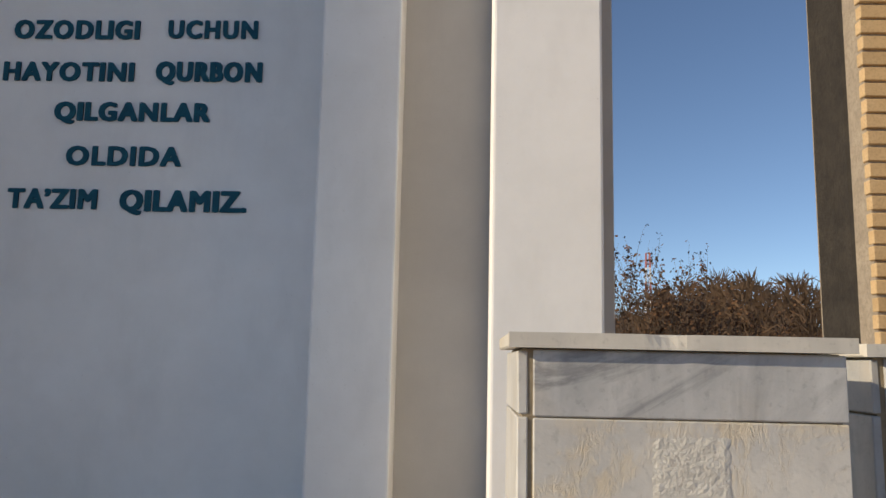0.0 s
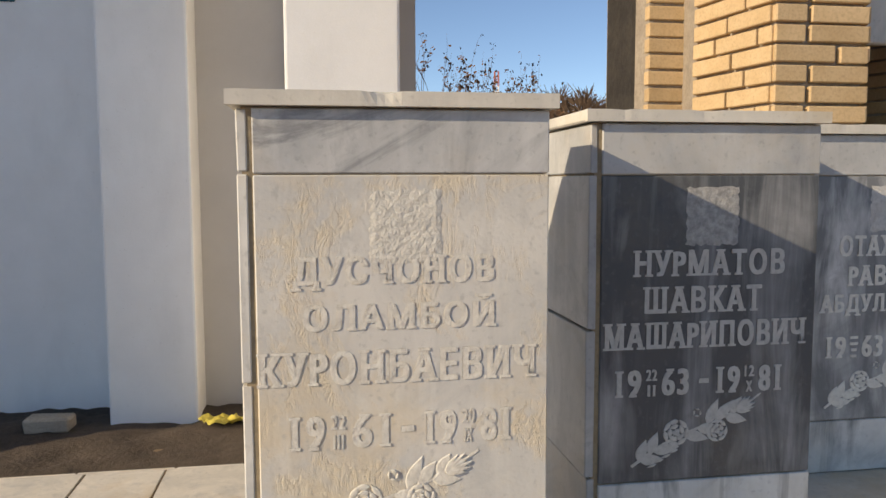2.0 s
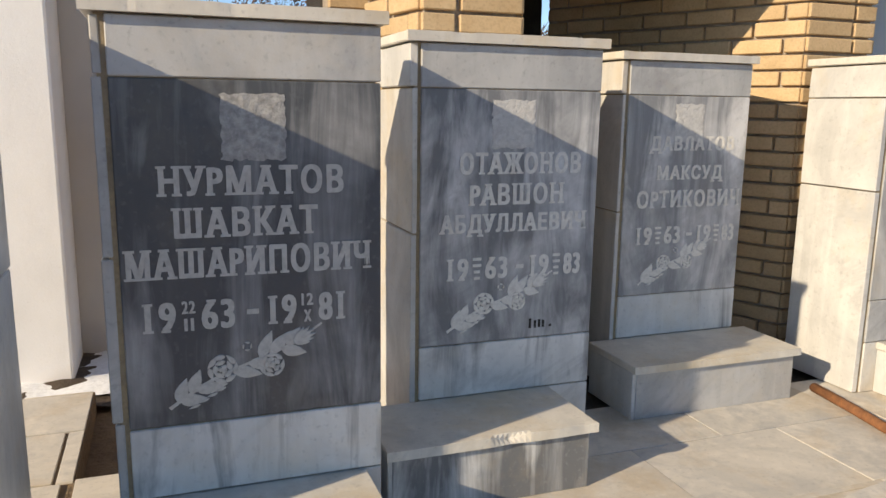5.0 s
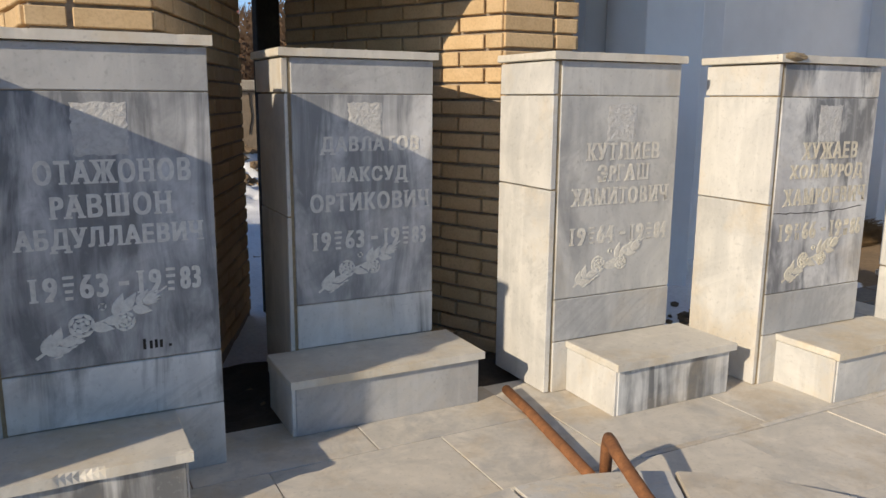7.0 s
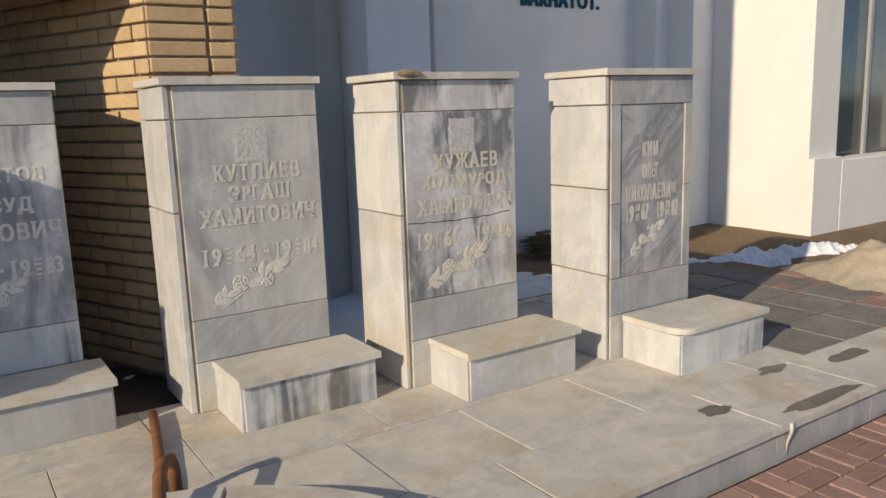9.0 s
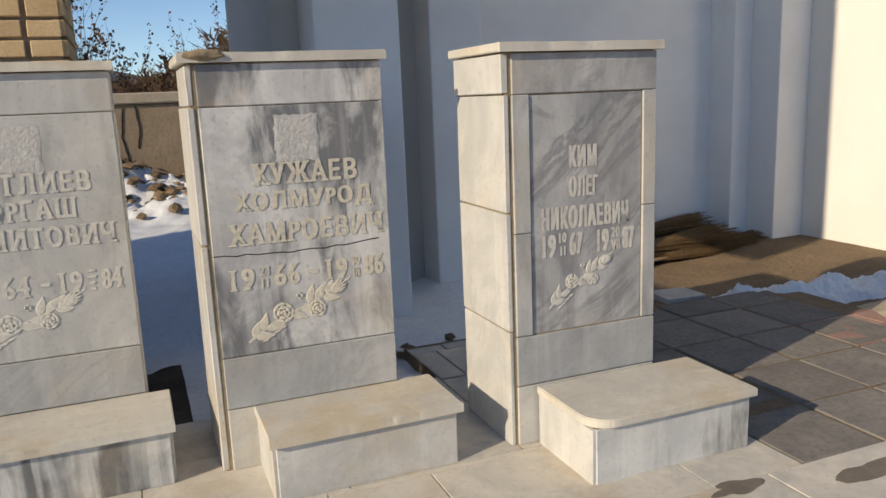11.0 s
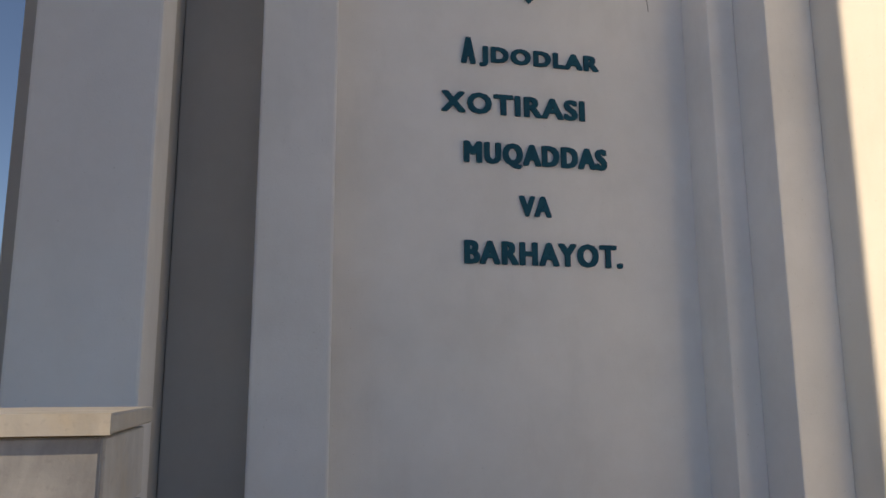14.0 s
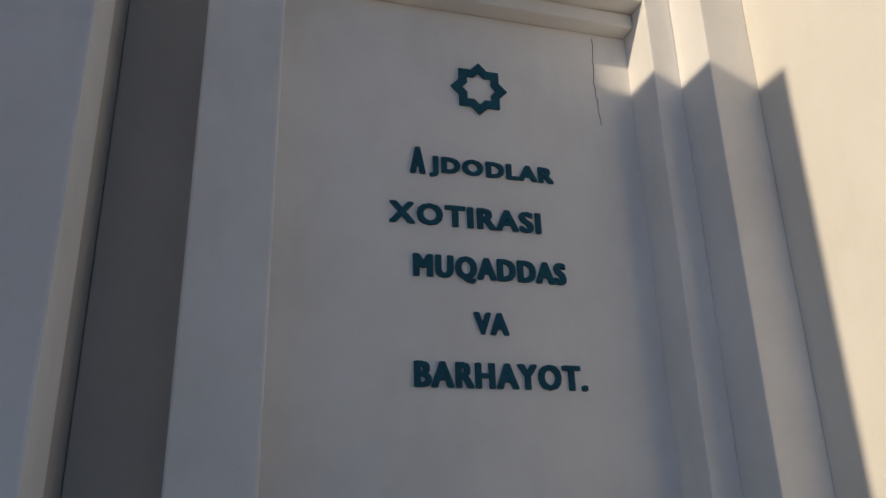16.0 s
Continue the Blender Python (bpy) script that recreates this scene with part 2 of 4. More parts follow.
BLUE_CORD = mottled("blue_cord", (0.05, 0.10, 0.18), (0.03, 0.07, 0.13), 40, 0.7, 0.2)
glass = Nodes("mottled_window_glass", 0.08, 0.5)
glass.base(glass.ramp(glass.noise(1.5, 4), (0.3, (0.10, 0.11, 0.10)), (0.7, (0.17, 0.18, 0.165))))
GLASS = glass.m


# ---- mesh helpers ----
def mesh_of(bm, name):
    me = bpy.data.meshes.new(name)
    bm.to_mesh(me)
    bm.free()
    return me


def part(name, bm, material, parent=None, label=""):
    """Links a bmesh (or a mesh) as one object under a thing or a part."""
    me = mesh_of(bm, name) if isinstance(bm, bmesh.types.BMesh) else bm
    if not me.materials:
        me.materials.append(material)
    ob = new(name, me)
    ob.parent = parent
    if label:
        ob["label"] = label
    return ob


def thing(name, label, category, at=(0, 0, 0), group="", kind=""):
    e = new(name)
    e.empty_display_size = 0.1
    e.location = at
    return tagged(e, label, category, group, kind)


def box(x0, x1, y0, y1, z0, z1, bevel=0.004, wobble=0.0, segments=1, bm=None):
    own = bmesh.new()
    bmesh.ops.create_cube(own, size=1.0)
    for v in own.verts:
        v.co = Vector((x0 + (v.co.x + 0.5) * (x1 - x0), y0 + (v.co.y + 0.5) * (y1 - y0), z0 + (v.co.z + 0.5) * (z1 - z0)))
        if wobble:
            v.co += Vector((random.uniform(-1, 1), random.uniform(-1, 1), random.uniform(-1, 1))) * wobble
    if bevel:
        bmesh.ops.bevel(own, geom=own.edges[:], offset=bevel, segments=segments, affect="EDGES", profile=0.6)
    if bm is None:
        return own
    tmp = mesh_of(own, "tmp")
    bm.from_mesh(tmp)
    bpy.data.meshes.remove(tmp)
    return bm


def chipped(x0, x1, y0, y1, z0, z1, chips=3, seed=0, bevel=0.003, notch=None):
    """A slab whose front top edge has chips knocked out of it."""
    rnd = random.Random(seed)
    bm = bmesh.new()
    bmesh.ops.create_cube(bm, size=1.0)
    for v in bm.verts:
        v.co = Vector((x0 + (v.co.x + 0.5) * (x1 - x0), y0 + (v.co.y + 0.5) * (y1 - y0), z0 + (v.co.z + 0.5) * (z1 - z0)))
    long_edges = [e for e in bm.edges if abs((e.verts[0].co - e.verts[1].co).x) > 0.5 * (x1 - x0)]
    bmesh.ops.subdivide_edges(bm, edges=long_edges, cuts=40)
    bmesh.ops.bisect_plane(bm, geom=bm.verts[:] + bm.edges[:] + bm.faces[:], plane_co=(0, y0 + 0.022, 0), plane_no=(0, 1, 0))
    spots = [(rnd.uniform(x0, x1), rnd.uniform(0.02, 0.06), rnd.uniform(0.10, 0.45)) for _ in range(chips)]
    if notch:
        spots.append((notch, 0.07, 1.9))
    for v in bm.verts:
        if v.co.y < y0 + 1e-4:
            top = v.co.z > z1 - 1e-4
            d = sum(max(0.0, 1 - abs(v.co.x - c) / w) * k for c, w, k in spots)
            d = min(d, 1.9)
            v.co.y += 0.012 * d * (1.0 if top else 0.3) + 0.0002 * rnd.uniform(-1, 1)
            if top:
                v.co.z -= 0.35 * (z1 - z0) * d
    sharp = [e for e in bm.edges if e.calc_length() > 0.2 and len(e.link_faces) == 2 and e.calc_face_angle(0) > 1.2]
    bmesh.ops.bevel(bm, geom=sharp, offset=bevel, segments=1, affect="EDGES")
    return bm


def prism(points, z0, z1, bevel=0.0):
    bm = bmesh.new()
    low = [bm.verts.new((x, y, z0)) for x, y in points]
    f = bm.faces.new(low)
    up = bmesh.ops.extrude_face_region(bm, geom=[f])["geom"]
    for v in up:
        if isinstance(v, bmesh.types.BMVert):
            v.co.z = z1
    bmesh.ops.recalc_face_normals(bm, faces=bm.faces[:])
    if bevel:
        bmesh.ops.bevel(bm, geom=[e for e in bm.edges if e.calc_face_angle(0) > 0.6], offset=bevel, segments=2, affect="EDGES")
    return bm


def tube(points, radius, sides=8, taper=1.0, verts=None, faces=None):
    """A round bar along a line of points. Adds to verts and faces, or returns a bmesh."""
    vs, fs = ([], []) if verts is None else (verts, faces)
    start = len(vs)
    pts = [Vector(p) for p in points]
    for k, p in enumerate(pts):
        d = (pts[min(k + 1, len(pts) - 1)] - pts[max(k - 1, 0)]).normalized()
        a = d.cross(Vector((0.31, 0.17, 0.94)))
        a = a.normalized() if a.length > 1e-3 else d.orthogonal().normalized()
        b = d.cross(a)
        r = radius * (1 + (taper - 1) * k / max(1, len(pts) - 1))
        for j in range(sides):
            w = 2 * math.pi * j / sides
            vs.append(tuple(p + a * (r * math.cos(w)) + b * (r * math.sin(w))))
    for k in range(len(pts) - 1):
        for j in range(sides):
            q = start + k * sides
            fs.append((q + j, q + (j + 1) % sides, q + sides + (j + 1) % sides, q + sides + j))
    fs.append(tuple(start + j for j in range(sides))[::-1])
    fs.append(tuple(start + (len(pts) - 1) * sides + j for j in range(sides)))
    if verts is None:
        me = bpy.data.meshes.new("tube")
        me.from_pydata(vs, [], fs)
        bm = bmesh.new()
        bm.from_mesh(me)
        bpy.data.meshes.remove(me)
        for f in bm.faces:
            f.smooth = len(f.verts) == 4
        return bm


def pydata(name, verts, faces, smooth=False):
    me = bpy.data.meshes.new(name)
    me.from_pydata(verts, [], faces)
    if smooth:
        me.polygons.foreach_set("use_smooth", [True] * len(me.polygons))
    me.update()
    return me


def writing(body, x0, x1, z0, z1, y, depth=0.004, bold=0.012):
    """A line of raised letters that fills the box x0..x1, z0..z1 in the plane y, facing -y."""
    cu = bpy.data.curves.new("letters", "FONT")
    cu.body, cu.extrude, cu.offset, cu.resolution_u = body.replace("\u0420", "P"), 0.01, 0.0, 3
    ob = new("letters", cu)
    bpy.context.view_layer.update()
    me = bpy.data.meshes.new_from_object(ob.evaluated_get(bpy.context.evaluated_depsgraph_get()))
    bpy.data.objects.remove(ob)
    bpy.data.curves.remove(cu)
    co = np.empty(len(me.vertices) * 3, dtype=np.float32)
    me.vertices.foreach_get("co", co)
    co = co.reshape(-1, 3)
    lo, hi = co.min(axis=0), co.max(axis=0)
    u = (co - lo) / np.maximum(hi - lo, 1e-6)
    fat = bold * (z1 - z0)
    polys = [tuple(p.vertices) for p in me.polygons]
    bpy.data.meshes.remove(me)
    verts, faces = [], []
    thick = 0.55 * fat
    for shift, rise in ((-1.0, 0.7), (-1.0, -0.7), (0.0, 0.0), (0.0, 1.0), (0.0, -1.0), (1.0, 0.7), (1.0, -0.7)):
        out = np.stack([x0 + fat + u[:, 0] * (x1 - x0 - 2 * fat) + shift * fat, y - u[:, 2] * depth, z0 + thick + u[:, 1] * (z1 - z0 - 2 * thick) + rise * thick], axis=1)
        base = len(verts)
        verts += [tuple(map(float, v)) for v in out]
        faces += [tuple(base + v for v in p) for p in polys]
    return pydata("letters", verts, faces)


def stems(verts, polys, z):
    """The stretches of x that a flat letter covers at the height z."""
    spans = []
    for p in polys:
        xs = []
        for a, b in zip(p, p[1:] + p[:1]):
            (ax, _, az), (bx, _, bz) = verts[a], verts[b]
            if (az - z) * (bz - z) < 0:
                xs.append(ax + (bx - ax) * (z - az) / (bz - az))
        if len(xs) >= 2:
            spans.append((min(xs), max(xs)))
    out = []
    for lo, hi in sorted(spans):
        if out and lo <= out[-1][1] + 1e-5:
            out[-1][1] = max(out[-1][1], hi)
        else:
            out.append([lo, hi])
    return out


def serifs(verts, polys, y, depth):
    """Slab serifs at the feet and heads of a letter's uprights, added to its verts and polys."""
    zs, xs = [v[2] for v in verts], [v[0] for v in verts]
    lo, hi, wide = min(zs), max(zs), max(xs) - min(xs)
    h = hi - lo
    if h < 0.05:
        return
    found = []
    for z, z0, z1 in ((lo + 0.06 * h, lo, lo + 0.085 * h), (hi - 0.06 * h, hi - 0.085 * h, hi)):
        for a, b in stems(verts, polys, z):
            if b - a < 0.26 * h and (b - a < 0.62 * wide or wide < 0.35 * h):
                found.append((a - 0.075 * h, b + 0.075 * h, z0, z1))
    joined = []
    for a, b, z0, z1 in sorted(found, key=lambda f: (f[2], f[0])):
        if joined and joined[-1][2] == z0 and a < joined[-1][1] + 0.02 * h:
            joined[-1] = (joined[-1][0], max(b, joined[-1][1]), z0, z1)
        else:
            joined.append((a, b, z0, z1))
    for k, (a, b, z0, z1) in enumerate(joined):
        q = len(verts)
        for yy in (y, y - depth - 0.0012 - 0.00006 * k):
            verts += [(a, yy, z0), (b, yy, z0), (b, yy, z1), (a, yy, z1)]
        polys += [(q + 4, q + 5, q + 6, q + 7)] + [(q + k, q + (k + 1) % 4, q + 4 + (k + 1) % 4, q + 4 + k) for k in range(4)]


def letters(body, x0, x1, z0, z1, y, material, parent, depth=0.004, bold=0.012, serif=False, slim=0.88):
    """The line as parts, one for each letter: pieces that lie over one another belong to one letter."""
    whole = writing(body, x0, x1, z0, z1, y, depth, bold)
    n = len(whole.vertices)
    co = np.empty(n * 3, dtype=np.float32)
    whole.vertices.foreach_get("co", co)
    co = co.reshape(-1, 3)
    up = list(range(n))

    def root(k):
        while up[k] != k:
            up[k] = up[up[k]]
            k = up[k]
        return k

    for e in whole.edges:
        a, b = root(e.vertices[0]), root(e.vertices[1])
        if a != b:
            up[a] = b
    spans = {}
    for k in range(n):
        r = root(k)
        lo, hi = spans.get(r, (1e9, -1e9))
        spans[r] = (min(lo, co[k, 0]), max(hi, co[k, 0]))
    groups = []
    for r, (lo, hi) in sorted(spans.items(), key=lambda q: q[1]):
        mid = 0.5 * (lo + hi)
        if groups and mid < groups[-1][1] and lo < groups[-1][1]:
            groups[-1][0].add(r)
            groups[-1][1] = max(groups[-1][1], hi)
        else:
            groups.append([{r}, hi])
    polys = [tuple(p.vertices) for p in whole.polygons]
    for place, (members, _) in enumerate(groups):
        keep = [p for p in polys if root(p[0]) in members]
        used = sorted({v for p in keep for v in p})
        index = {v: k for k, v in enumerate(used)}
        step = {r: 0.00004 * (k % 12) for k, r in enumerate(sorted(members))}
        lv = [(float(co[v][0]), float(co[v][1]) - (step[root(v)] + 0.0004 * (0.5 + 0.5 * math.sin(12.9 * v)) if co[v][1] < y - 0.5 * depth else 0.0), float(co[v][2])) for v in used]
        lp = [tuple(index[v] for v in p) for p in keep]
        if serif:
            serifs(lv, lp, y, depth)
        mid = 0.5 * (min(v[0] for v in lv) + max(v[0] for v in lv))
        lv = [(mid + (vx - mid) * slim, vy, vz) for vx, vy, vz in lv]
        lv = [(vx, vy - 0.0002 * (place % 3), vz) for vx, vy, vz in lv]
        part("letter", pydata("letter", lv, lp), material, parent)
    bpy.data.meshes.remove(whole)


def rose_spray(parent, material, x, y, z, w, h, depth=0.004, seed=1):
    """A sprig in relief on a stone's face: a tapered stem with each leaf, an open rose and a bud as parts of it."""
    rnd = random.Random(seed)
    lift = [0.0]

    def plate(ring, base, vs, fs, high=1.0):
        """A flat piece with a raised middle, from its outline."""
        lift[0] += 0.00005
        top = -depth * high - lift[0]
        q, m = len(vs), len(ring)
        cx, cz = sum(p[0] for p in ring) / m, sum(p[1] for p in ring) / m
        vs += [(a, 0.0, b) for a, b in ring] + [(cx + 0.86 * (a - cx), top * 0.85, cz + 0.86 * (b - cz)) for a, b in ring] + [(cx, top * 1.15, cz)]
        for k in range(m):
            n = (k + 1) % m
            fs.append((q + k, q + n, q + m + n, q + m + k))
            fs.append((q + m + k, q + m + n, q + 2 * m))

    def blade(cx, cz, ang, length, width):
        n = 7
        half = [(k / (n - 1) * length, 0.5 * width * math.sin(math.pi * (k / (n - 1)) ** 0.75)) for k in range(n)]
        ring = half + [(a, -b) for a, b in half[-2:0:-1]]
        ca, sa = math.cos(ang), math.sin(ang)
        return [(cx + a * ca - b * sa, cz + a * sa + b * ca) for a, b in ring]

    def at(u):
        return (u * w, h * (0.02 + 0.84 * u + 0.05 * math.sin(u * 6.0)))

    n = 24
    up, down = [], []
    for k in range(n + 1):
        u = k / n
        (ax, az), (bx, bz) = at(u - 0.01), at(u + 0.01)
        d = math.hypot(bx - ax, bz - az)
        t = w * (0.012 - 0.005 * u)
        px, pz = at(u)
        up.append((px - (bz - az) / d * t, 0, pz + (bx - ax) / d * t))
        down.append((px + (bz - az) / d * t, 0, pz - (bx - ax) / d * t))
    vs = up + down + [(a, -depth * 0.7, b) for a, _, b in up + down]
    m = n + 1
    fs = []
    for k in range(n):
        fs += [(2 * m + k, 3 * m + k, 3 * m + k + 1, 2 * m + k + 1), (k, 2 * m + k, 2 * m + k + 1, k + 1), (m + k, m + k + 1, 3 * m + k + 1, 3 * m + k)]
    spray = part("rose_spray", pydata("rose_spray", vs, fs), material, parent)
    spray.location = (x, y, z)
    slope = math.atan2(0.84 * h, w)

    def leaf(px, pz, turn, length, width):
        lv, lf = [], []
        plate(blade(px, pz, slope + turn, w * length, w * width), 0, lv, lf, 1.1)
        part("leaf", pydata("leaf", lv, lf), material, spray)

    for u, turn, length in ((0.05, 0.75, 0.17), (0.06, -0.45, 0.19), (0.13, 0.80, 0.18), (0.16, -0.30, 0.20), (0.40, -0.75, 0.20), (0.50, -0.55, 0.20), (0.58, 0.75, 0.21), (0.64, 0.40, 0.20), (0.72, -0.60, 0.17), (0.76, 0.55, 0.15)):
        leaf(*at(u), turn + rnd.uniform(-0.1, 0.1), length * rnd.uniform(0.9, 1.1), 0.085)
    px, pz = at(0.36)
    for k in range(4):
        leaf(px - 0.055 * w * k, pz - 0.16 * h - 0.055 * h * k, math.pi - 0.15, 0.085, 0.022)

    def bloom(cx, cz, r, layers):
        for layer, (count, rr, ln) in enumerate(layers):
            for k in range(count):
                a = 2 * math.pi * k / count + layer * 0.6 + rnd.uniform(-0.12, 0.12)
                qx, qz = cx + w * r * rr * math.cos(a), cz + w * r * rr * math.sin(a)
                rv, rf = [], []
                plate(blade(qx - 0.5 * w * r * ln * math.cos(a + 1.45), qz - 0.5 * w * r * ln * math.sin(a + 1.45), a + 1.45, w * r * ln, w * r * 0.30), 0, rv, rf, 1.0 + 0.4 * layer)
                part("petal", pydata("petal", rv, rf), material, spray)

    rose = ((7, 0.66, 0.74), (5, 0.38, 0.6), (3, 0.13, 0.34))
    bloom(at(0.34)[0], at(0.34)[1] + 0.06 * h, 0.125, rose)
    bloom(at(0.66)[0], at(0.66)[1] - 0.13 * h, 0.105, rose)
    bloom(at(0.50)[0], at(0.50)[1] + 0.20 * h, 0.05, ((4, 0.5, 0.8),))
    px, pz = at(0.80)
    for k in range(6):
        rv, rf = [], []
        plate(blade(px, pz, slope - 0.50 + 0.19 * k, w * (0.13 + 0.05 * math.sin(math.pi * k / 5)), w * 0.042), 0, rv, rf, 1.2)
        part("petal", pydata("petal", rv, rf), material, spray)
    return spray


# ---- ground ----
def ground_height(x, y):
    rise = max(0.0, min(1.0, (x - 9.0) / 0.9)) * max(0.0, min(1.0, (y - 2.0) / 0.8))
    return 0.0 if y < 1.15 else 0.085 + 0.13 * rise * rise + 0.012 * noise.noise((x * 0.7, y * 0.7, 3.0))


vs, fs = [], []
xs = sorted({-900, -300, -120, -60, -30, -16, 30, 60, 120, 300, 900, *[-8 + 0.5 * k for k in range(53)]})
ys = sorted({-600, -200, -60, -20, -8, -3, 0.0, 1.1, 1.2, 16, 22, 30, 45, 70, 120, 300, 1500, *[1.5 + 0.5 * k for k in range(25)]})
for y in ys:
    for x in xs:
        vs.append((x, y, ground_height(x, y) - (0.0 if y < 1.15 else 0.0)))
for a in range(len(ys) - 1):
    for b in range(len(xs) - 1):
        q = a * len(xs) + b
        fs.append((q, q + 1, q + len(xs) + 1, q + len(xs)))
tagged(part("ground", pydata("ground", vs, fs, True), DIRT), "bare sandy earth of the memorial yard", "ground", kind="structure")


# ---- white pylons with the side walls ----
def pylon(name, label, xs, reach):
    """One wing of the back wall: grey slab, pilaster, recess, jambs, inset panel, corner pilaster and the projecting side wall. xs: its edges from the axis outwards."""
    t = thing(name, label, "wall", kind="structure")

    def blk(nm, a, b, y0, y1, z0, z1, mat, bevel=0.01, lab=""):
        x0, x1 = sorted((a, b))
        return part(nm, box(x0, x1, y0, y1, z0, z1, bevel, segments=2), mat, t, lab)

    slab, pil, pil_end, jamb, panel, jamb_2, pil_2, side, back = xs
    out = 1 if back > slab else -1
    top = 7.0
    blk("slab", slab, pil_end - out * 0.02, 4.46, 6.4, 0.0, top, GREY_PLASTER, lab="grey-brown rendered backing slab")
    blk("pilaster", pil, pil_end, 4.03, 4.457, 0.0, top + 0.01, WHITE, 0.015)
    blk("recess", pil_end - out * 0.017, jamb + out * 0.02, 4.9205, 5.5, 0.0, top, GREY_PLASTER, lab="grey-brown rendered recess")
    blk("jamb", jamb, panel, 4.62, 5.22, 0.0, top + 0.02, WHITE, 0.015)
    blk("panel", panel, jamb_2, 4.97, 5.2, 0.0, 4.84, WHITE, 0.004)
    blk("moulding", panel, jamb_2, 4.84, 5.2, 4.843, 4.95, WHITE, 0.015)
    blk("lintel", panel, jamb_2, 4.70, 5.2, 4.953, top, WHITE)
    blk("jamb", jamb_2, pil_2, 4.68, 5.25, 0.0, top + 0.01, WHITE, 0.012)
    blk("pilaster", pil_2, side, 4.38, 5.22, 0.0, top, WHITE, 0.012)
    blk("plinth", side - out * 0.003, back, reach, reach + 0.0595, 0.0, 0.93, SUN_WHITE, 0.006)
    blk("side_wall", side, back, reach + 0.06, 5.2, 0.0, top, SUN_WHITE, 0.008)
    return t


right_pylon = pylon("wall_right", "stepped white plastered memorial wall with an inset text panel", (6.04, 6.22, 6.74, 7.16, 7.56, 9.87, 10.06, 10.38, 10.84), 3.24)
left_pylon = pylon("wall_left", "stepped white plastered memorial wall with an inset text panel", (1.31, 1.175, 0.60, 0.05, -0.44, -2.95, -3.14, -3.46, -3.92), 3.30)
part("kerb_wall", box(10.843, 14.2, 3.24, 3.50, 0.0, 0.90, 0.012), SUN_WHITE, right_pylon)
part("back_wall", box(10.843, 14.2, 3.83, 3.98, 0.0, 7.0, 0.012), SUN_WHITE, right_pylon)
part("far_jamb", box(12.7, 14.2, 3.27, 3.827, 0.903, 7.0, 0.012), SUN_WHITE, right_pylon)

win = thing("window_1", "mottled dark window in a grey frame above a white parapet", "window", kind="structure")
part("window_frame", box(10.846, 10.910, 3.530, 3.610, 0.743, 3.2, 0.005), FRAME, win)
part("window_frame", box(11.750, 11.810, 3.530, 3.610, 0.81, 3.14, 0.005), FRAME, win)
part("window_frame", box(12.600, 12.667, 3.530, 3.610, 0.743, 3.2, 0.005), FRAME, win)
part("window_frame", box(10.912, 12.598, 3.530, 3.610, 0.743, 0.808, 0.005), FRAME, win)
part("window_frame", box(10.912, 12.598, 3.530, 3.610, 3.142, 3.2, 0.005), FRAME, win)
part("pane", box(10.913, 11.748, 3.560, 3.575, 0.81, 3.14, 0.0), GLASS, win)
part("pane", box(11.812, 12.597, 3.560, 3.575, 0.81, 3.14, 0.0), GLASS, win)
part("lintel", box(10.846, 12.667, 3.270, 3.817, 3.203, 7.0, 0.01), SUN_WHITE, win)


def wall_text(name, label, lines, y):
    t = thing(name, label, "wall inscription")
    for body, x0, x1, z0, z1 in lines:
        letters(body, x0, x1, z0, z1, y, PAINT, t, 0.010, 0.075)
    return t


wall_text("wall_inscription", "teal painted block letters on the white panel", [
    ("TA\u2019ZIM", -2.535, -1.925, 2.525, 2.66), ("QILAMIZ.", -1.795, -0.95, 2.49, 2.66),
    ("OLDIDA", -2.175, -1.39, 2.815, 2.95), ("QILGANLAR", -2.28, -1.22, 3.095, 3.25),
    ("HAYOTINI", -2.65, -1.755, 3.39, 3.525), ("QURBON", -1.62, -0.89, 3.37, 3.535),
    ("OZODLIGI", -2.605, -1.74, 3.685, 3.82), ("UCHUN", -1.555, -0.935, 3.695, 3.825)], 4.968)
head = thing("wall_inscription", "cut-off top line of teal letters on the white panel", "wall inscription")
for a, b in ((-2.03, -1.92), (-1.89, -1.79), (-1.76, -1.67), (-1.63, -1.57)):
    part("text_bar", box(a, b, 4.957, 4.968, 3.98, 4.11, 0.002), PAINT, head)
wall_text("wall_inscription", "teal painted block letters below an eight-pointed star", [
    ("A", 8.335, 8.44, 3.66, 3.835), ("JDODLAR", 8.455, 9.255, 3.65, 3.785), ("XOTIRASI", 8.205, 9.145, 3.34, 3.475),
    ("MUQADDAS", 8.345, 9.285, 3.005, 3.165), ("VA", 8.69, 8.91, 2.71, 2.84), ("BARHAYOT.", 8.345, 9.36, 2.41, 2.555)], 4.968)
star = bmesh.new()
outer, inner = [], []
for k in range(16):
    a = math.pi * k / 8 + math.pi / 2
    for ring, r in ((outer, 0.185 if k % 2 == 0 else 0.142), (inner, 0.112 if k % 2 == 0 else 0.086)):
        ring.append((star.verts.new((8.79 + r * math.cos(a), 4.968, 4.285 + r * math.sin(a))), star.verts.new((8.79 + r * math.cos(a), 4.955, 4.285 + r * math.sin(a)))))
for k in range(16):
    j = (k + 1) % 16
    star.faces.new((outer[k][1], outer[j][1], inner[j][1], inner[k][1]))
    star.faces.new((outer[k][0], outer[j][0], outer[j][1], outer[k][1]))
    star.faces.new((inner[k][1], inner[j][1], inner[j][0], inner[k][0]))
bmesh.ops.recalc_face_normals(star, faces=star.faces[:])
tagged(part("star_emblem", star, PAINT), "teal painted eight-pointed star outline on white wall", "emblem")


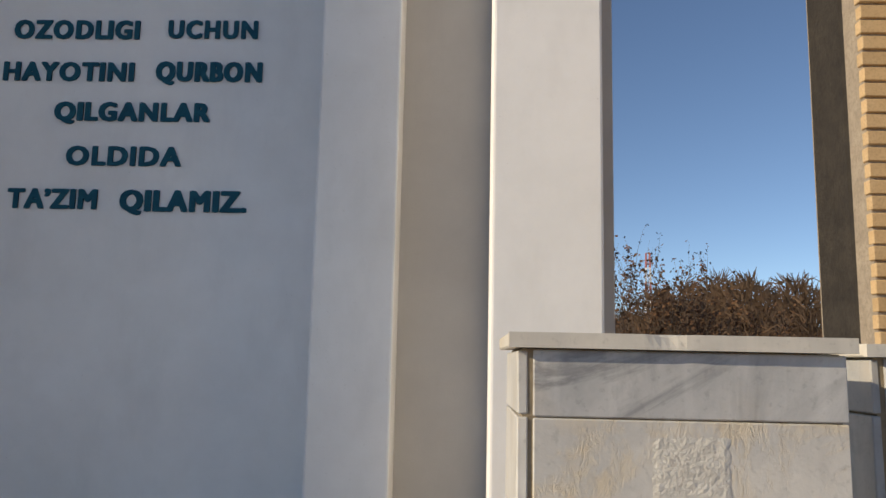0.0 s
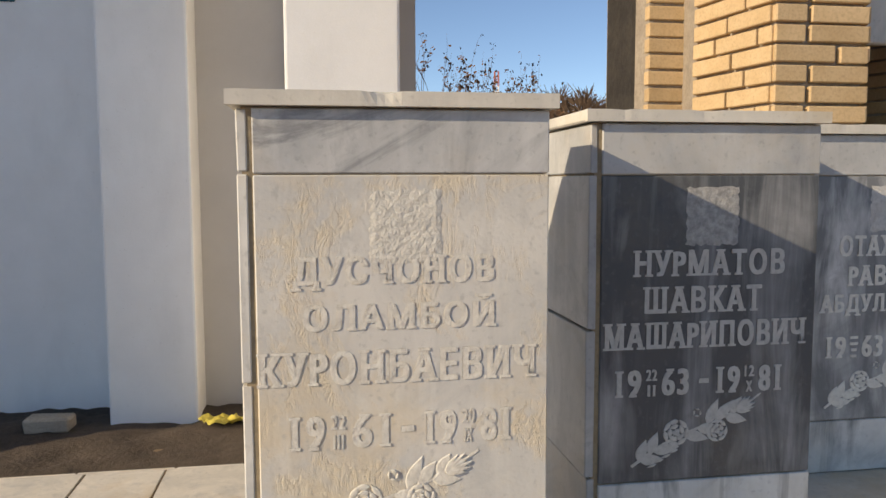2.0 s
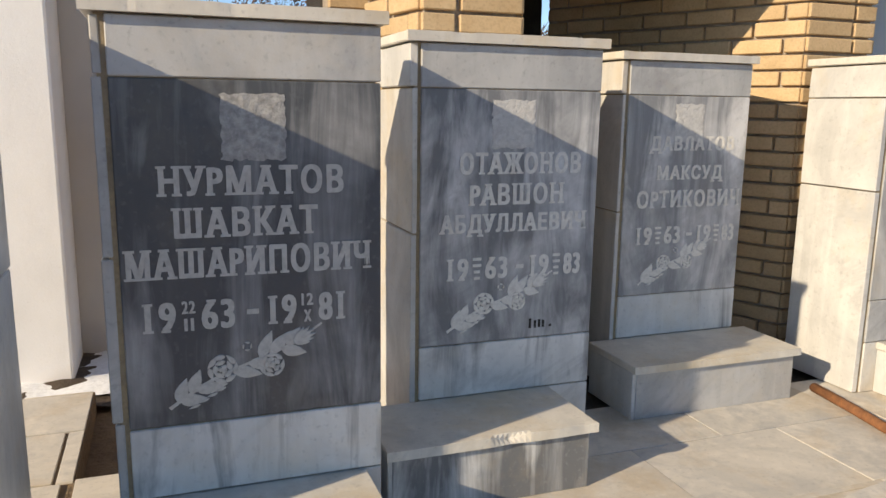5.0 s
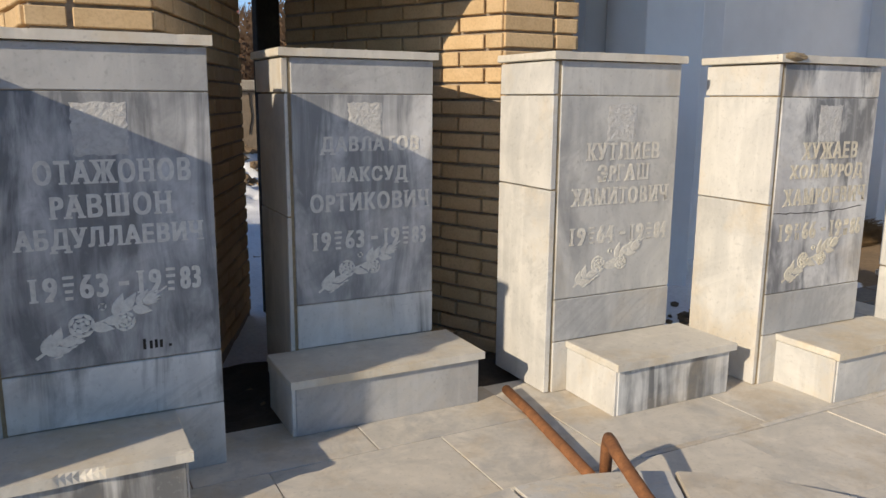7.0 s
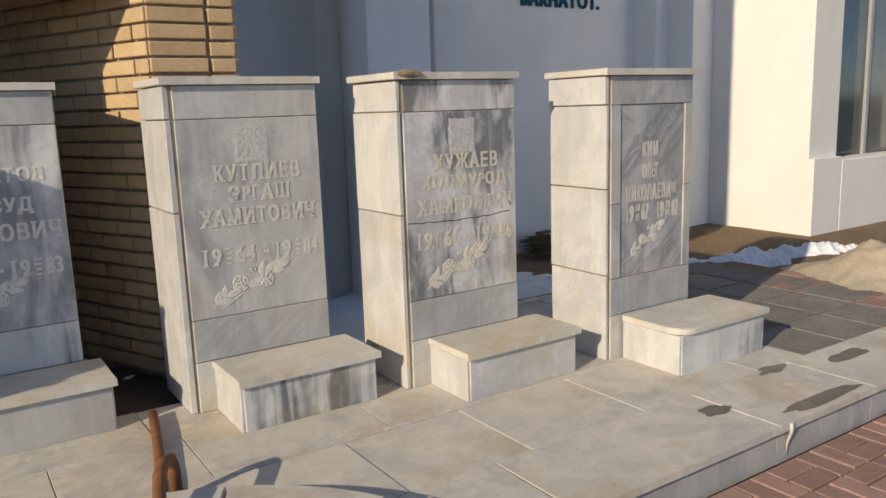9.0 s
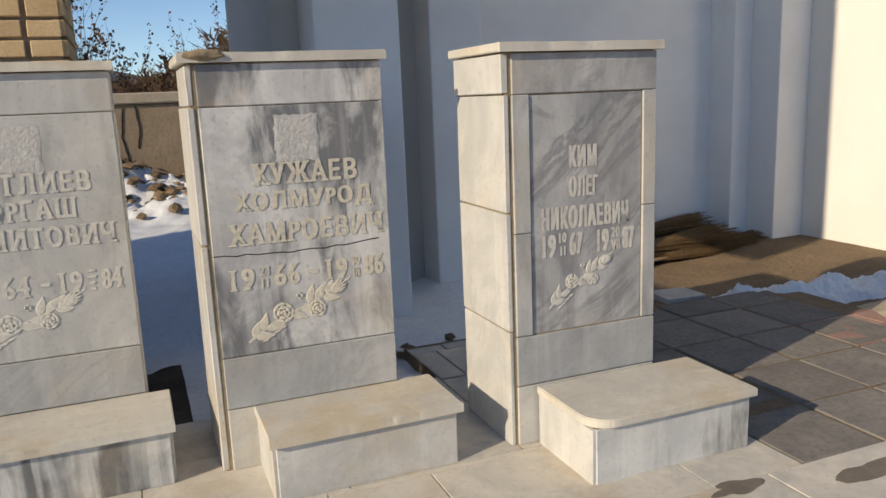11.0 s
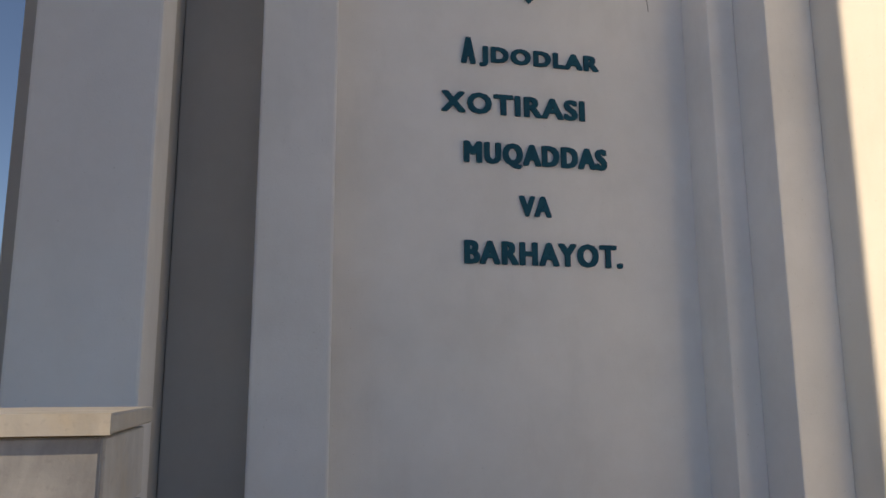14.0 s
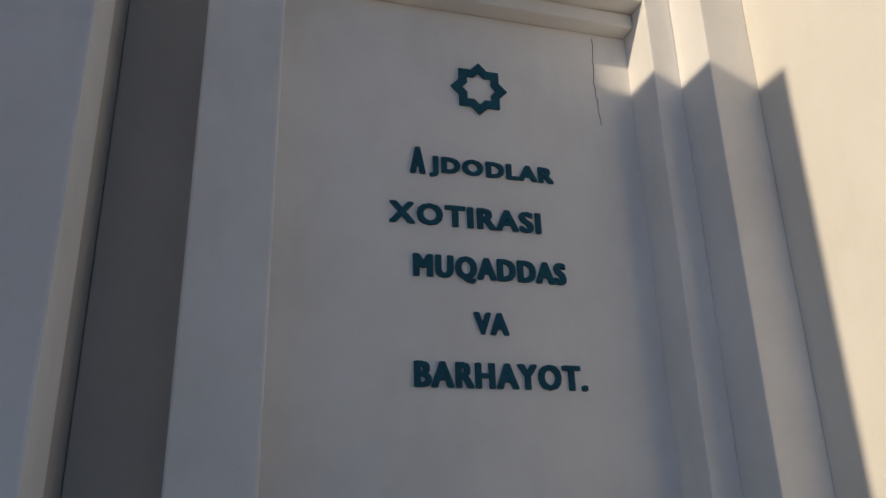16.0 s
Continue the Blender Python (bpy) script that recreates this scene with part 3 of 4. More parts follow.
# ---- platform, paving, round basin ----
platform = thing("platform", "low pale marble platform with a stepped front edge", "platform", kind="structure")
part("core", box(-1.6, 9.0, 1.0, 1.9, 0.0, 0.192, 0.0), DIRT, platform)
part("core", box(-1.6, 1.3, 1.9, 3.6, 0.0, 0.192, 0.0), DIRT, platform)
part("core", box(1.3, 6.4, 1.9, 2.75, 0.0, 0.192, 0.0), DIRT, platform)
part("core", box(6.4, 9.0, 1.9, 3.24, 0.0, 0.192, 0.0), DIRT, platform)
rnd = random.Random(5)
x = -1.6
while x < 9.0:
    w = rnd.choice((0.72, 0.86, 0.98, 1.1))
    part("kerb_slab", chipped(x + 0.003, x + w - 0.003, 0.935, 0.975, 0.03, 0.168, 0, rnd.random()), GREY_MARBLE, platform)
    part("edge_slab", chipped(x + 0.003, x + w - 0.003, 0.915, 1.36, 0.172, 0.203, 3, rnd.random()), PAVE, platform)
    x += w


def slab_field(x0, x1, y0, y1, sizes, depth, mat, z1, seed, gap=0.004, name="slab"):
    """Rows of slabs that fill a rectangle."""
    r = random.Random(seed)
    y = y0
    while y < y1 - 0.02:
        d = min(depth * r.uniform(0.92, 1.08), y1 - y)
        x = x0 + r.uniform(-0.3, 0)
        while x < x1 - 0.02:
            w = r.choice(sizes)
            a, b = max(x, x0) + gap / 2, min(x + w, x1) - gap / 2
            if b - a > 0.03:
                z = z1 + r.uniform(-0.002, 0.002)
                part(name, box(a, b, y + gap / 2, y + d - gap / 2, 0.166, z, 0.0014, 0.0008), mat, platform)
            x += w
        y += d


slab_field(-1.6, 7.2, 1.363, 1.9, (0.55, 0.8, 0.62), 0.54, PAVE, 0.201, 1)
slab_field(1.3, 6.4, 1.9, 2.75, (0.5, 0.66, 0.74), 0.43, PAVE, 0.200, 2)
slab_field(-1.6, 1.3, 1.9, 3.6, (0.42, 0.5, 0.34), 0.42, PAVE, 0.200, 3, 0.012)
slab_field(6.4, 7.2, 1.9, 3.2, (0.4, 0.4), 0.42, PAVE, 0.199, 4, 0.01)
rt = random.Random(6)
for j in range(5):
    for k in range(4):
        x, y = 7.205 + 0.40 * k, 1.365 + 0.40 * j
        if x < 8.45:
            part("tile", box(x + 0.009, x + 0.391, y + 0.009, min(y + 0.391, 3.24), 0.166, 0.197 + rt.uniform(-0.004, 0.003), 0.005, 0.002), TILE, platform)
slab_field(8.41, 9.0, 1.363, 2.6, (0.20, 0.20), 0.20, RED_PAVER, 0.197, 8, 0.012, "paver")
loose = tagged(part("paving_slab", box(-0.16, 0.16, -0.10, 0.10, 0, 0.035, 0.004, 0.003), PAVE), "loose marble slab lying at the paving edge", "paving slab")
loose.matrix_world = pose(8.31, 3.42, 0.165, 3, 3, 4)

basin = thing("round_basin", "round raised marble surround of a flame basin", "basin", (3.78, 0.70, 0))
part("core", prism([(1.0 * math.cos(a * math.pi / 32), 1.0 * math.sin(a * math.pi / 32)) for a in range(64)], 0.0, 0.262), CEMENT, basin)
for k in range(12):
    a0, a1 = 2 * math.pi * k / 12 + 0.006, 2 * math.pi * (k + 1) / 12 - 0.006
    arc = [a0 + (a1 - a0) * j / 6 for j in range(7)]
    out = [(1.05 * math.cos(a), 1.05 * math.sin(a)) for a in arc]
    ins = [(0.52 * math.cos(a), 0.52 * math.sin(a)) for a in reversed(arc)]
    part("rim_slab", prism(out + ins, 0.264, 0.30, 0.004), (PAVE, PAVE, WORN)[k % 3], basin)
part("bed", prism([(0.5 * math.cos(a * math.pi / 16), 0.5 * math.sin(a * math.pi / 16)) for a in range(32)], 0.262, 0.28), SAND, basin)
part("riser", prism([(1.02 * math.cos(a * math.pi / 32), 1.02 * math.sin(a * math.pi / 32)) for a in range(64)], 0.0, 0.26), GREY_MARBLE, basin)

pipe = tagged(part("rusty_pipe", tube([(4.30, 2.62, 0.222), (4.25, 2.35, 0.224), (4.19, 2.05, 0.222), (4.13, 1.77, 0.221)], 0.021, 10), RUST), "rusty bent steel pipe lying on the marble platform", "pipe")
hook = tagged(part("rusty_pipe", tube([(4.185, 1.80, 0.20), (4.18, 1.79, 0.33), (4.165, 1.765, 0.375), (4.13, 1.71, 0.39), (4.10, 1.64, 0.383), (4.05, 1.45, 0.345), (3.98, 1.18, 0.322), (3.93, 0.98, 0.321)], 0.021, 10), RUST), "rusty steel pipe bent like a hook over the basin", "pipe")


# ---- memorial stones ----
def stele(x, yf, lines, panel_mat, letter_mat, patch_mat, seed, side_mat=SLAB, framed=False, label="", W=0.68):
    """One stone: cement core clad in marble, cap, portrait patch, letters and rose spray. x: left end of the cap, yf: its front."""
    r = random.Random(seed)
    t = thing("memorial_stele", label, "gravestone", (x, yf, 0.2), group="row of memorial stones")
    D = 0.45
    a, b = 0.016, W - 0.016
    f = 0.022
    part("core", box(a + 0.012, b - 0.012, f + 0.007, D - 0.035, 0.0, 1.428, 0.0), CEMENT, t)
    part("cap", chipped(-0.002, W, 0.0, D, 1.43, 1.462, 2, seed, 0.004), CAP, t, "cream marble cap with chipped edge")
    part("top_slab", box(a + 0.034, b, f, f + 0.022, 1.288, 1.426, 0.003), VEINED if panel_mat is WORN else GREY_MARBLE if panel_mat in (DARK, MID, SLATE) else panel_mat, t)
    part("foot_slab", box(a + 0.034, b, f - 0.002, f + 0.022, 0.232, 0.418, 0.003), SLAB if panel_mat is WORN else STREAKED if panel_mat in (DARK, MID, SLATE) else GREY_MARBLE, t)
    part("base_slab", box(a + 0.034, b, f - 0.001, f + 0.022, 0.0, 0.228, 0.003), SLAB, t)
    px0, px1 = a + 0.034, b
    if framed:
        for nm, u0, u1, zs in (("frame_slab", a + 0.034, a + 0.10, (0.42, 0.80, 1.286)), ("frame_slab", b - 0.058, b, (0.42, 0.86, 1.286))):
            for z0, z1 in zip(zs, zs[1:]):
                part(nm, box(u0, u1, f - 0.001, f + 0.022, z0 + 0.002, z1 - 0.001, 0.003, 0.001), FADED, t)
        px0, px1 = a + 0.102, b - 0.06
    part("front_panel", box(px0, px1, f + (0.006 if framed else 0.001), f + 0.022, 0.421, 1.285, 0.003), panel_mat, t)
    cuts = [0.0] + ([r.uniform(0.40, 0.48)] if seed in (12, 17) else []) + [r.uniform(0.78, 0.90), 1.288, 1.426]
    for side in (0, 1):
        for z0, z1 in zip(cuts, cuts[1:]):
            out = r.uniform(-0.006, 0.006)
            u0, u1 = (a + out, a + 0.022) if side == 0 else (b - 0.018, b + 0.004 + out * 0.4)
            part("side_slab", box(u0, u1, f + (0.004 if side == 0 else 0.026), D - 0.015 + r.uniform(-0.006, 0.004), z0 + 0.0035, z1 - 0.0025, 0.003, 0.0015), side_mat, t)
    part("back_slab", box(a + 0.03, b - 0.02, D - 0.034, D - 0.018, 0.0, 1.42, 0.003), SLAB, t)
    y = f + (0.0055 if framed else 0.0005)
    pw = px1 - px0
    for body, u0, u1, z0, z1 in lines:
        letters(body, px0 + u0 * pw, px0 + u1 * pw, z0, z1, y, letter_mat, t, 0.0006 if panel_mat in (WORN, VEINED) else 0.001, 0.05, not framed)
    if patch_mat:
        u0, u1, z0, z1 = (0.38, 0.62, 1.092, 1.252)
        n = 14
        pv, pf = [], []
        for j in range(n + 1):
            for i in range(n + 1):
                edge = i in (0, n) or j in (0, n)
                jx, jz = (r.uniform(-0.004, 0.004), r.uniform(-0.004, 0.004)) if edge else (0, 0)
                pv.append((px0 + (u0 + (u1 - u0) * i / n) * pw + jx, y - 0.0003 if edge else y - 0.001 - r.uniform(0, 0.0012), z0 + (z1 - z0) * j / n + jz))
        for j in range(n):
            for i in range(n):
                q = j * (n + 1) + i
                pf.append((q, q + 1, q + n + 2, q + n + 1))
        part("portrait_patch", pydata("portrait_patch", pv, pf), patch_mat, t)
    sw, sh = 0.60 * pw, 0.235
    rose_spray(t, letter_mat, px0 + 0.15 * pw, y, 0.505 if framed else 0.462, sw, sh, 0.0014, seed)
    return t


def footstone(x0, x1, y0, y1, seed, mat, label, round_corner=False, notch=None):
    t = thing("footstone", label, "footstone", (x0, y0, 0.2), group="low stones before the memorials")
    w, d = x1 - x0, y1 - y0
    part("core", box(0.03, w - 0.03, 0.03, d, 0.0, 0.195, 0.0), CEMENT, t)
    if round_corner:
        arc = [(0.10 - 0.10 * math.cos(a * math.pi / 16), 0.10 - 0.10 * math.sin(a * math.pi / 16)) for a in range(9)]
        part("top_slab", prism(arc + [(w, 0.0), (w, d), (0.0, d)], 0.198, 0.229, 0.004), CAP, t)
    else:
        part("top_slab", chipped(0.0, w, 0.0, d, 0.198, 0.229, 2, seed, 0.004, notch), CAP, t)
    part("front_slab", box(0.022, w - 0.02, 0.02, 0.04, 0.0, 0.195, 0.003, 0.001), mat, t)
    part("side_slab", box(0.008, 0.027, 0.024, d, 0.0, 0.195, 0.003, 0.001), SLAB, t)
    part("side_slab", box(w - 0.03, w - 0.012, 0.042, d, 0.0, 0.195, 0.003, 0.001), SLAB, t)
    return t


def four(names, widths, dated, lift=(0.0, 0.0, 0.0, 0.0)):
    rows = []
    for (nm, (u0, u1)), (z0, z1), up in zip(zip(names, widths), ((1.005, 1.08), (0.90, 0.975), (0.795, 0.872)), lift):
        rows.append((nm, u0, u1, z0 + up, z1 + up))
    return rows + [(nm, u0, u1, z0 + lift[3], z1 + lift[3]) for nm, u0, u1, z0, z1 in dated]


def dates(a, b, c, d, small, u0=0.09, u1=0.86, z0=0.645, z1=0.722):
    """Year halves with the small day and month between them, a dash between the two dates."""
    def at(p, q):
        return (u0 + (u1 - u0) * p, u0 + (u1 - u0) * q)
    s = small
    zm = 0.5 * (z0 + z1)
    return [(a, *at(0.0, 0.155), z0, z1), (s[0], *at(0.175, 0.245), zm + 0.006, z1), (s[1], *at(0.185, 0.235), z0, zm - 0.006), (b, *at(0.265, 0.44), z0, z1),
            ("-", *at(0.49, 0.56), zm - 0.007, zm + 0.007),
            (c, *at(0.61, 0.755), z0, z1), (s[2], *at(0.775, 0.84), zm + 0.006, z1), (s[3], *at(0.785, 0.83), z0, zm - 0.006), (d, *at(0.86, 1.0), z0, z1)]


BLANK = ("=", "=", "=", "=")
stele(0.566, 1.735, four(("\u0414\u0423\u0421\u0427\u041e\u041d\u041e\u0412", "\u041e\u041b\u0410\u041c\u0411\u041e\u0419", "\u041a\u0423\u0420\u041e\u041d\u0411\u0410\u0415\u0412\u0418\u0427"), ((0.115, 0.81), (0.145, 0.81), (0.0, 0.955)), dates("19", "61", "19", "81", ("22", "III", "20", "IX"), 0.105, 0.86), (0.030, 0.045, 0.030, 0.036)),
      WORN, CARVED, ETCHED, 11, W=0.715, label="worn beige marble memorial stone with carved lettering")
# Grey side slabs and dimmed letters paint in the shade on this stone.
stele(1.464, 2.060, four(("\u041d\u0423\u0420\u041c\u0410\u0422\u041e\u0412", "\u0428\u0410\u0412\u041a\u0410\u0422", "\u041c\u0410\u0428\u0410\u0420\u0418\u041f\u041e\u0412\u0418\u0427"), ((0.145, 0.85), (0.19, 0.745), (0.015, 0.955)), dates("19", "63", "19", "81", ("22", "II", "12", "X"), 0.075, 0.84), (0.0, 0.002, 0.006, 0.022)),
      DARK, LETTER_SHADED, ETCHED_DIM, 12, side_mat=GREY_MARBLE, W=0.715, label="dark washed marble memorial stone with pale lettering")
signed_stone = stele(2.362, 2.482, four(("\u041e\u0422\u0410\u0416\u041e\u041d\u041e\u0412", "\u0420\u0410\u0412\u0428\u041e\u041d", "\u0410\u0411\u0414\u0423\u041b\u041b\u0410\u0415\u0412\u0418\u0427"), ((0.20, 0.90), (0.26, 0.80), (0.10, 0.94)), dates("19", "63", "19", "83", BLANK, 0.15, 0.92)),
      SLATE, LETTER, ETCHED_GREY, 13, W=0.725, label="dark grey marble memorial stone with pale lettering")
stele(3.417, 2.912, four(("\u0414\u0410\u0412\u041b\u0410\u0422\u041e\u0412", "\u041c\u0410\u041a\u0421\u0423\u0414", "\u041e\u0420\u0422\u0418\u041a\u041e\u0412\u0418\u0427"), ((0.18, 0.90), (0.25, 0.81), (0.10, 0.97)), dates("19", "63", "19", "83", BLANK, 0.12, 0.95), (0.036, 0.015, 0.010, 0.0)),
      MID, LETTER, ETCHED_GREY, 14, W=0.69, label="faded grey marble memorial stone with pale lettering")
stele(4.438, 2.525, four(("\u041a\u0423\u0422\u041b\u0418\u0415\u0412", "\u042d\u0420\u0413\u0410\u0428", "\u0425\u0410\u041c\u0418\u0422\u041e\u0412\u0418\u0427"), ((0.22, 0.85), (0.31, 0.76), (0.11, 0.94)), dates("19", "64", "19", "84", BLANK, 0.11, 0.95), (0.010, 0.022, 0.026, 0.006)),
      FADED, LETTER_FAINT, ETCHED_GREY, 15, W=0.71, label="bleached grey marble memorial stone with faint letters")
stele(5.345, 2.192, four(("\u0425\u0423\u0416\u0410\u0415\u0412", "\u0425\u041e\u041b\u041c\u0423\u0420\u041e\u0414", "\u0425\u0410\u041c\u0420\u041e\u0415\u0412\u0418\u0427"), ((0.24, 0.83), (0.13, 0.91), (0.09, 0.96)), dates("19", "66", "19", "86", ("21", "II", "30", "III"), 0.08, 0.955), (0.012, 0.020, 0.018, 0.012)),
      CLOUDY, LETTER_WARM, ETCHED_GREY, 16, W=0.70, label="veined grey marble memorial stone with cream letters")
stele(6.352, 1.908, [("\u041a\u0418\u041c", 0.33, 0.59, 1.022, 1.102), ("\u041e\u041b\u0415\u0413", 0.33, 0.60, 0.915, 0.992), ("\u041d\u0418\u041a\u041e\u041b\u0410\u0415\u0412\u0418\u0427", 0.08, 0.885, 0.800, 0.885),
                     ("19", 0.09, 0.22, 0.700, 0.785), ("10", 0.24, 0.31, 0.750, 0.788), ("II", 0.25, 0.30, 0.702, 0.738), ("67", 0.33, 0.46, 0.700, 0.785),
                     ("19", 0.58, 0.70, 0.700, 0.785), ("20", 0.715, 0.80, 0.750, 0.788), ("VII", 0.715, 0.80, 0.702, 0.738), ("87", 0.82, 0.94, 0.700, 0.785)],
      VEINED, LETTER_FAINT, None, 17, W=0.665, framed=True, label="veined marble memorial stone framed by pale strips")

footstone(0.60, 1.36, 1.40, 1.755, 21, SLAB, "low pale marble footstone with a cream top")
footstone(1.42, 2.12, 1.74, 2.080, 22, STREAKED, "low pale marble footstone with a chipped top")
footstone(2.20, 2.91, 2.15, 2.502, 23, STREAKED, "low pale marble footstone with a broken top edge", notch=0.40)
footstone(3.330, 4.165, 2.575, 2.930, 24, GREY_MARBLE, "long low grey marble footstone with a cream top")
footstone(4.555, 5.215, 2.19, 2.545, 25, STREAKED, "low streaked marble footstone with a cream top")
footstone(5.485, 6.165, 1.89, 2.225, 26, SLAB, "low pale marble footstone with a cream top")
footstone(6.470, 7.155, 1.53, 1.915, 27, STREAKED, "low streaked marble footstone with a rounded corner", round_corner=True)


# ---- brick portal ----
UNIT = {}


def brick_mesh(length):
    """A brick of that length, from its own front left lower edge: x along the face, y into the wall."""
    key = round(length, 3)
    if key not in UNIT:
        me = mesh_of(box(0, key, 0, 0.05, 0, 0.066, 0.004, 0.0), "brick")
        me.materials.append(BRICK)
        UNIT[key] = me
    return UNIT[key]


def brick_face(wall, p0, p1, pattern, z0, z1, seed, out=0.012):
    """Courses of bricks along the line p0-p1; the face looks to the right of that line. pattern: (start, length) of the bricks."""
    r = random.Random(seed)
    a, b = Vector((*p0, 0)), Vector((*p1, 0))
    d = (b - a).normalized()
    turn = math.degrees(math.atan2(d.y, d.x))
    z, k = z0, 0
    while z < z1:
        for s, ln in pattern[k % len(pattern)]:
            ob = part("brick", brick_mesh(ln), BRICK, wall)
            p = a + d * s
            ob.matrix_world = Matrix.Translation((p.x, p.y, z + r.uniform(-0.002, 0.002))) @ pose(0, -out + r.uniform(-0.003, 0.003), 0, 0, 0, 0) if abs(turn) < 0.01 else Matrix.Translation((p.x, p.y, z + r.uniform(-0.002, 0.002))) @ pose(0, 0, 0, 0, 0, turn) @ pose(0, -out + r.uniform(-0.003, 0.003), 0)
        z += 0.0795
        k += 1


def row(length, first, unit=0.25, joint=0.014):
    out, s = [], 0.0
    w = first
    while s < length - 0.03:
        w = min(w, length - s)
        out.append((round(s, 3), round(w, 3)))
        s += w + joint
        w = unit
    return out


LX0, LX1, LY = 2.56, 2.97, 2.96
RX0, RX1, RY = 4.555, 4.975, 3.12
left_wall = thing("brick_wall", "tall yellow brick pillar wall with deep raked joints", "brick wall")
part("core", prism([(LX0 + 0.014, LY + 0.014), (LX1 - 0.012, LY + 0.014), (3.62, 4.5), (3.42, 4.60), (2.76, 4.60), (2.49, 3.47)], 0.12, 6.2), MORTAR, left_wall)
part("pier_core", prism([(2.375, 3.738), (2.60, 3.738), (2.66, 4.30), (2.375, 4.30)], 0.12, 6.2), MORTAR, left_wall)
part("tarred_post", box(2.36, 2.68, 3.90, 4.27, 0.05, 6.19, 0.015, 0.004), BLACK, left_wall, "black rough concrete post")
brick_face(left_wall, (LX0, LY), (LX1, LY), [[(0.0, 0.135), (0.155, 0.255)], [(0.0, 0.14), (0.16, 0.25)], [(0.0, 0.265), (0.285, 0.125)], [(0.0, 0.13), (0.15, 0.26)]], 1.15, 2.60, 1)
brick_face(left_wall, (2.475, 3.455), (LX0, LY), [row(0.495, 0.22), row(0.495, 0.33), row(0.495, 0.25), row(0.495, 0.14)], 1.15, 3.50, 2)
brick_face(left_wall, (LX1, LY), (3.62, 4.50), [row(1.66, 0.25), row(1.66, 0.12)], 0.2, 2.40, 3)
brick_face(left_wall, (2.366, 3.735), (2.58, 3.735), [[(0.0, 0.214)], [(0.006, 0.205)]], 1.15, 3.50, 5)
right_wall = thing("brick_wall", "tall yellow brick pillar wall partly lit by low sun", "brick wall")
part("core", prism([(RX0 + 0.012, RY + 0.014), (RX1 - 0.012, RY + 0.014), (RX1 - 0.012, 4.35), (4.12, 4.60), (3.92, 4.56)], 0.12, 6.2), MORTAR, right_wall)
brick_face(right_wall, (RX0, RY), (RX1, RY), [[(0.0, 0.27), (0.29, 0.125)], [(0.0, 0.275), (0.295, 0.12)]], 0.2, 2.40, 6)
brick_face(right_wall, (3.92, 4.56), (RX0, RY), [row(1.572, 0.25), row(1.572, 0.14)], 0.2, 2.40, 7)
brick_face(right_wall, (RX1, RY), (RX1, 3.8), [row(0.68, 0.25), row(0.68, 0.12)], 1.0, 2.40, 8)
# Unseen block added on top to keep low sun off the right panel.
part("upper_block", box(3.95, 4.96, 3.32, 4.5, 6.203, 8.06, 0.02), WHITE, right_wall, "unseen white block added to shade the right panel")
# Unseen mass added to throw the shadow edge on the right side wall.
part("fin", box(4.50, 5.06, 2.28, 3.30, 2.45, 6.60, 0.015), WHITE, right_wall, "unseen white mass added to cast the side wall shadow")
# Unseen cover added to hold sky light out of the niche.
part("ceiling_slab", prism([(2.99, 3.26), (4.53, 3.26), (4.0, 4.5), (3.55, 4.5)], 2.9, 3.1), MORTAR, right_wall, "unseen grey slab added to darken the niche")
post = tagged(part("dark_post", box(3.76, 3.90, 4.62, 4.74, 0.10, 6.2, 0.008), BLACK), "black post closing the gap between brick walls", "post")
plaque = thing("plaque", "grey marble memorial plaque hung between brick pillars", "plaque", (3.02, 3.18, 2.07))
part("slab", box(0.0, 1.48, 0.0, 0.05, 0.0, 1.1, 0.006), GREY_MARBLE, plaque)
rose_spray(plaque, LETTER, 0.22, 0.0, 0.03, 0.42, 0.15, 0.002, 3)

# ---- behind the stones: snow, fence, shrubs, woods ----
def snow_sheet(name, label, x0, x1, y0, y1, nx, ny, height, keep, seed):
    """Snow with a ragged edge: quads whose middle passes keep()."""
    vs, fs = [], []
    for j in range(ny + 1):
        for i in range(nx + 1):
            x, y = x0 + (x1 - x0) * i / nx, y0 + (y1 - y0) * j / ny
            vs.append((x, y, height(x, y)))
    for j in range(ny):
        for i in range(nx):
            x, y = x0 + (x1 - x0) * (i + 0.5) / nx, y0 + (y1 - y0) * (j + 0.5) / ny
            if keep(x, y):
                q = j * (nx + 1) + i
                fs.append((q, q + 1, q + nx + 2, q + nx + 1))
    return tagged(part(name, pydata(name, vs, fs, True), SNOW), label, "snow", kind="structure")


def back_height(x, y):
    n = noise.noise((x * 1.3, y * 1.1, 0.0)) + 0.5 * noise.noise((x * 3.7, y * 3.7, 1.0)) + 0.25 * noise.noise((x * 11, y * 11, 2.0))
    return 0.125 + 0.05 * n + max(0.0, min(1.0, (y - 9.2) / 1.9)) * (0.42 + 0.22 * n + 0.10 * noise.noise((x * 7, y * 7, 5.0)))


snow_sheet("snow_1", "old trampled snow lying behind the stones", 0.9, 7.4, 2.8, 11.4, 130, 150, back_height, lambda x, y: not (x < 2.4 and y < 3.8), 1)


def ridge(x, y):
    u = (y - (3.36 - 0.36 * (x - 8.6) + 0.07 * math.sin(4.1 * x))) / 0.23
    n = noise.noise((x * 4, y * 4, 4.0)) + 0.5 * noise.noise((x * 12, y * 12, 4.0)) + 0.3 * noise.noise((x * 33, y * 33, 4.0))
    ends = max(0.0, min(1.0, (x - 8.42) / 0.3))
    return 0.04 + ends * 0.17 * math.exp(-u * u) * (1 + 0.5 * n)


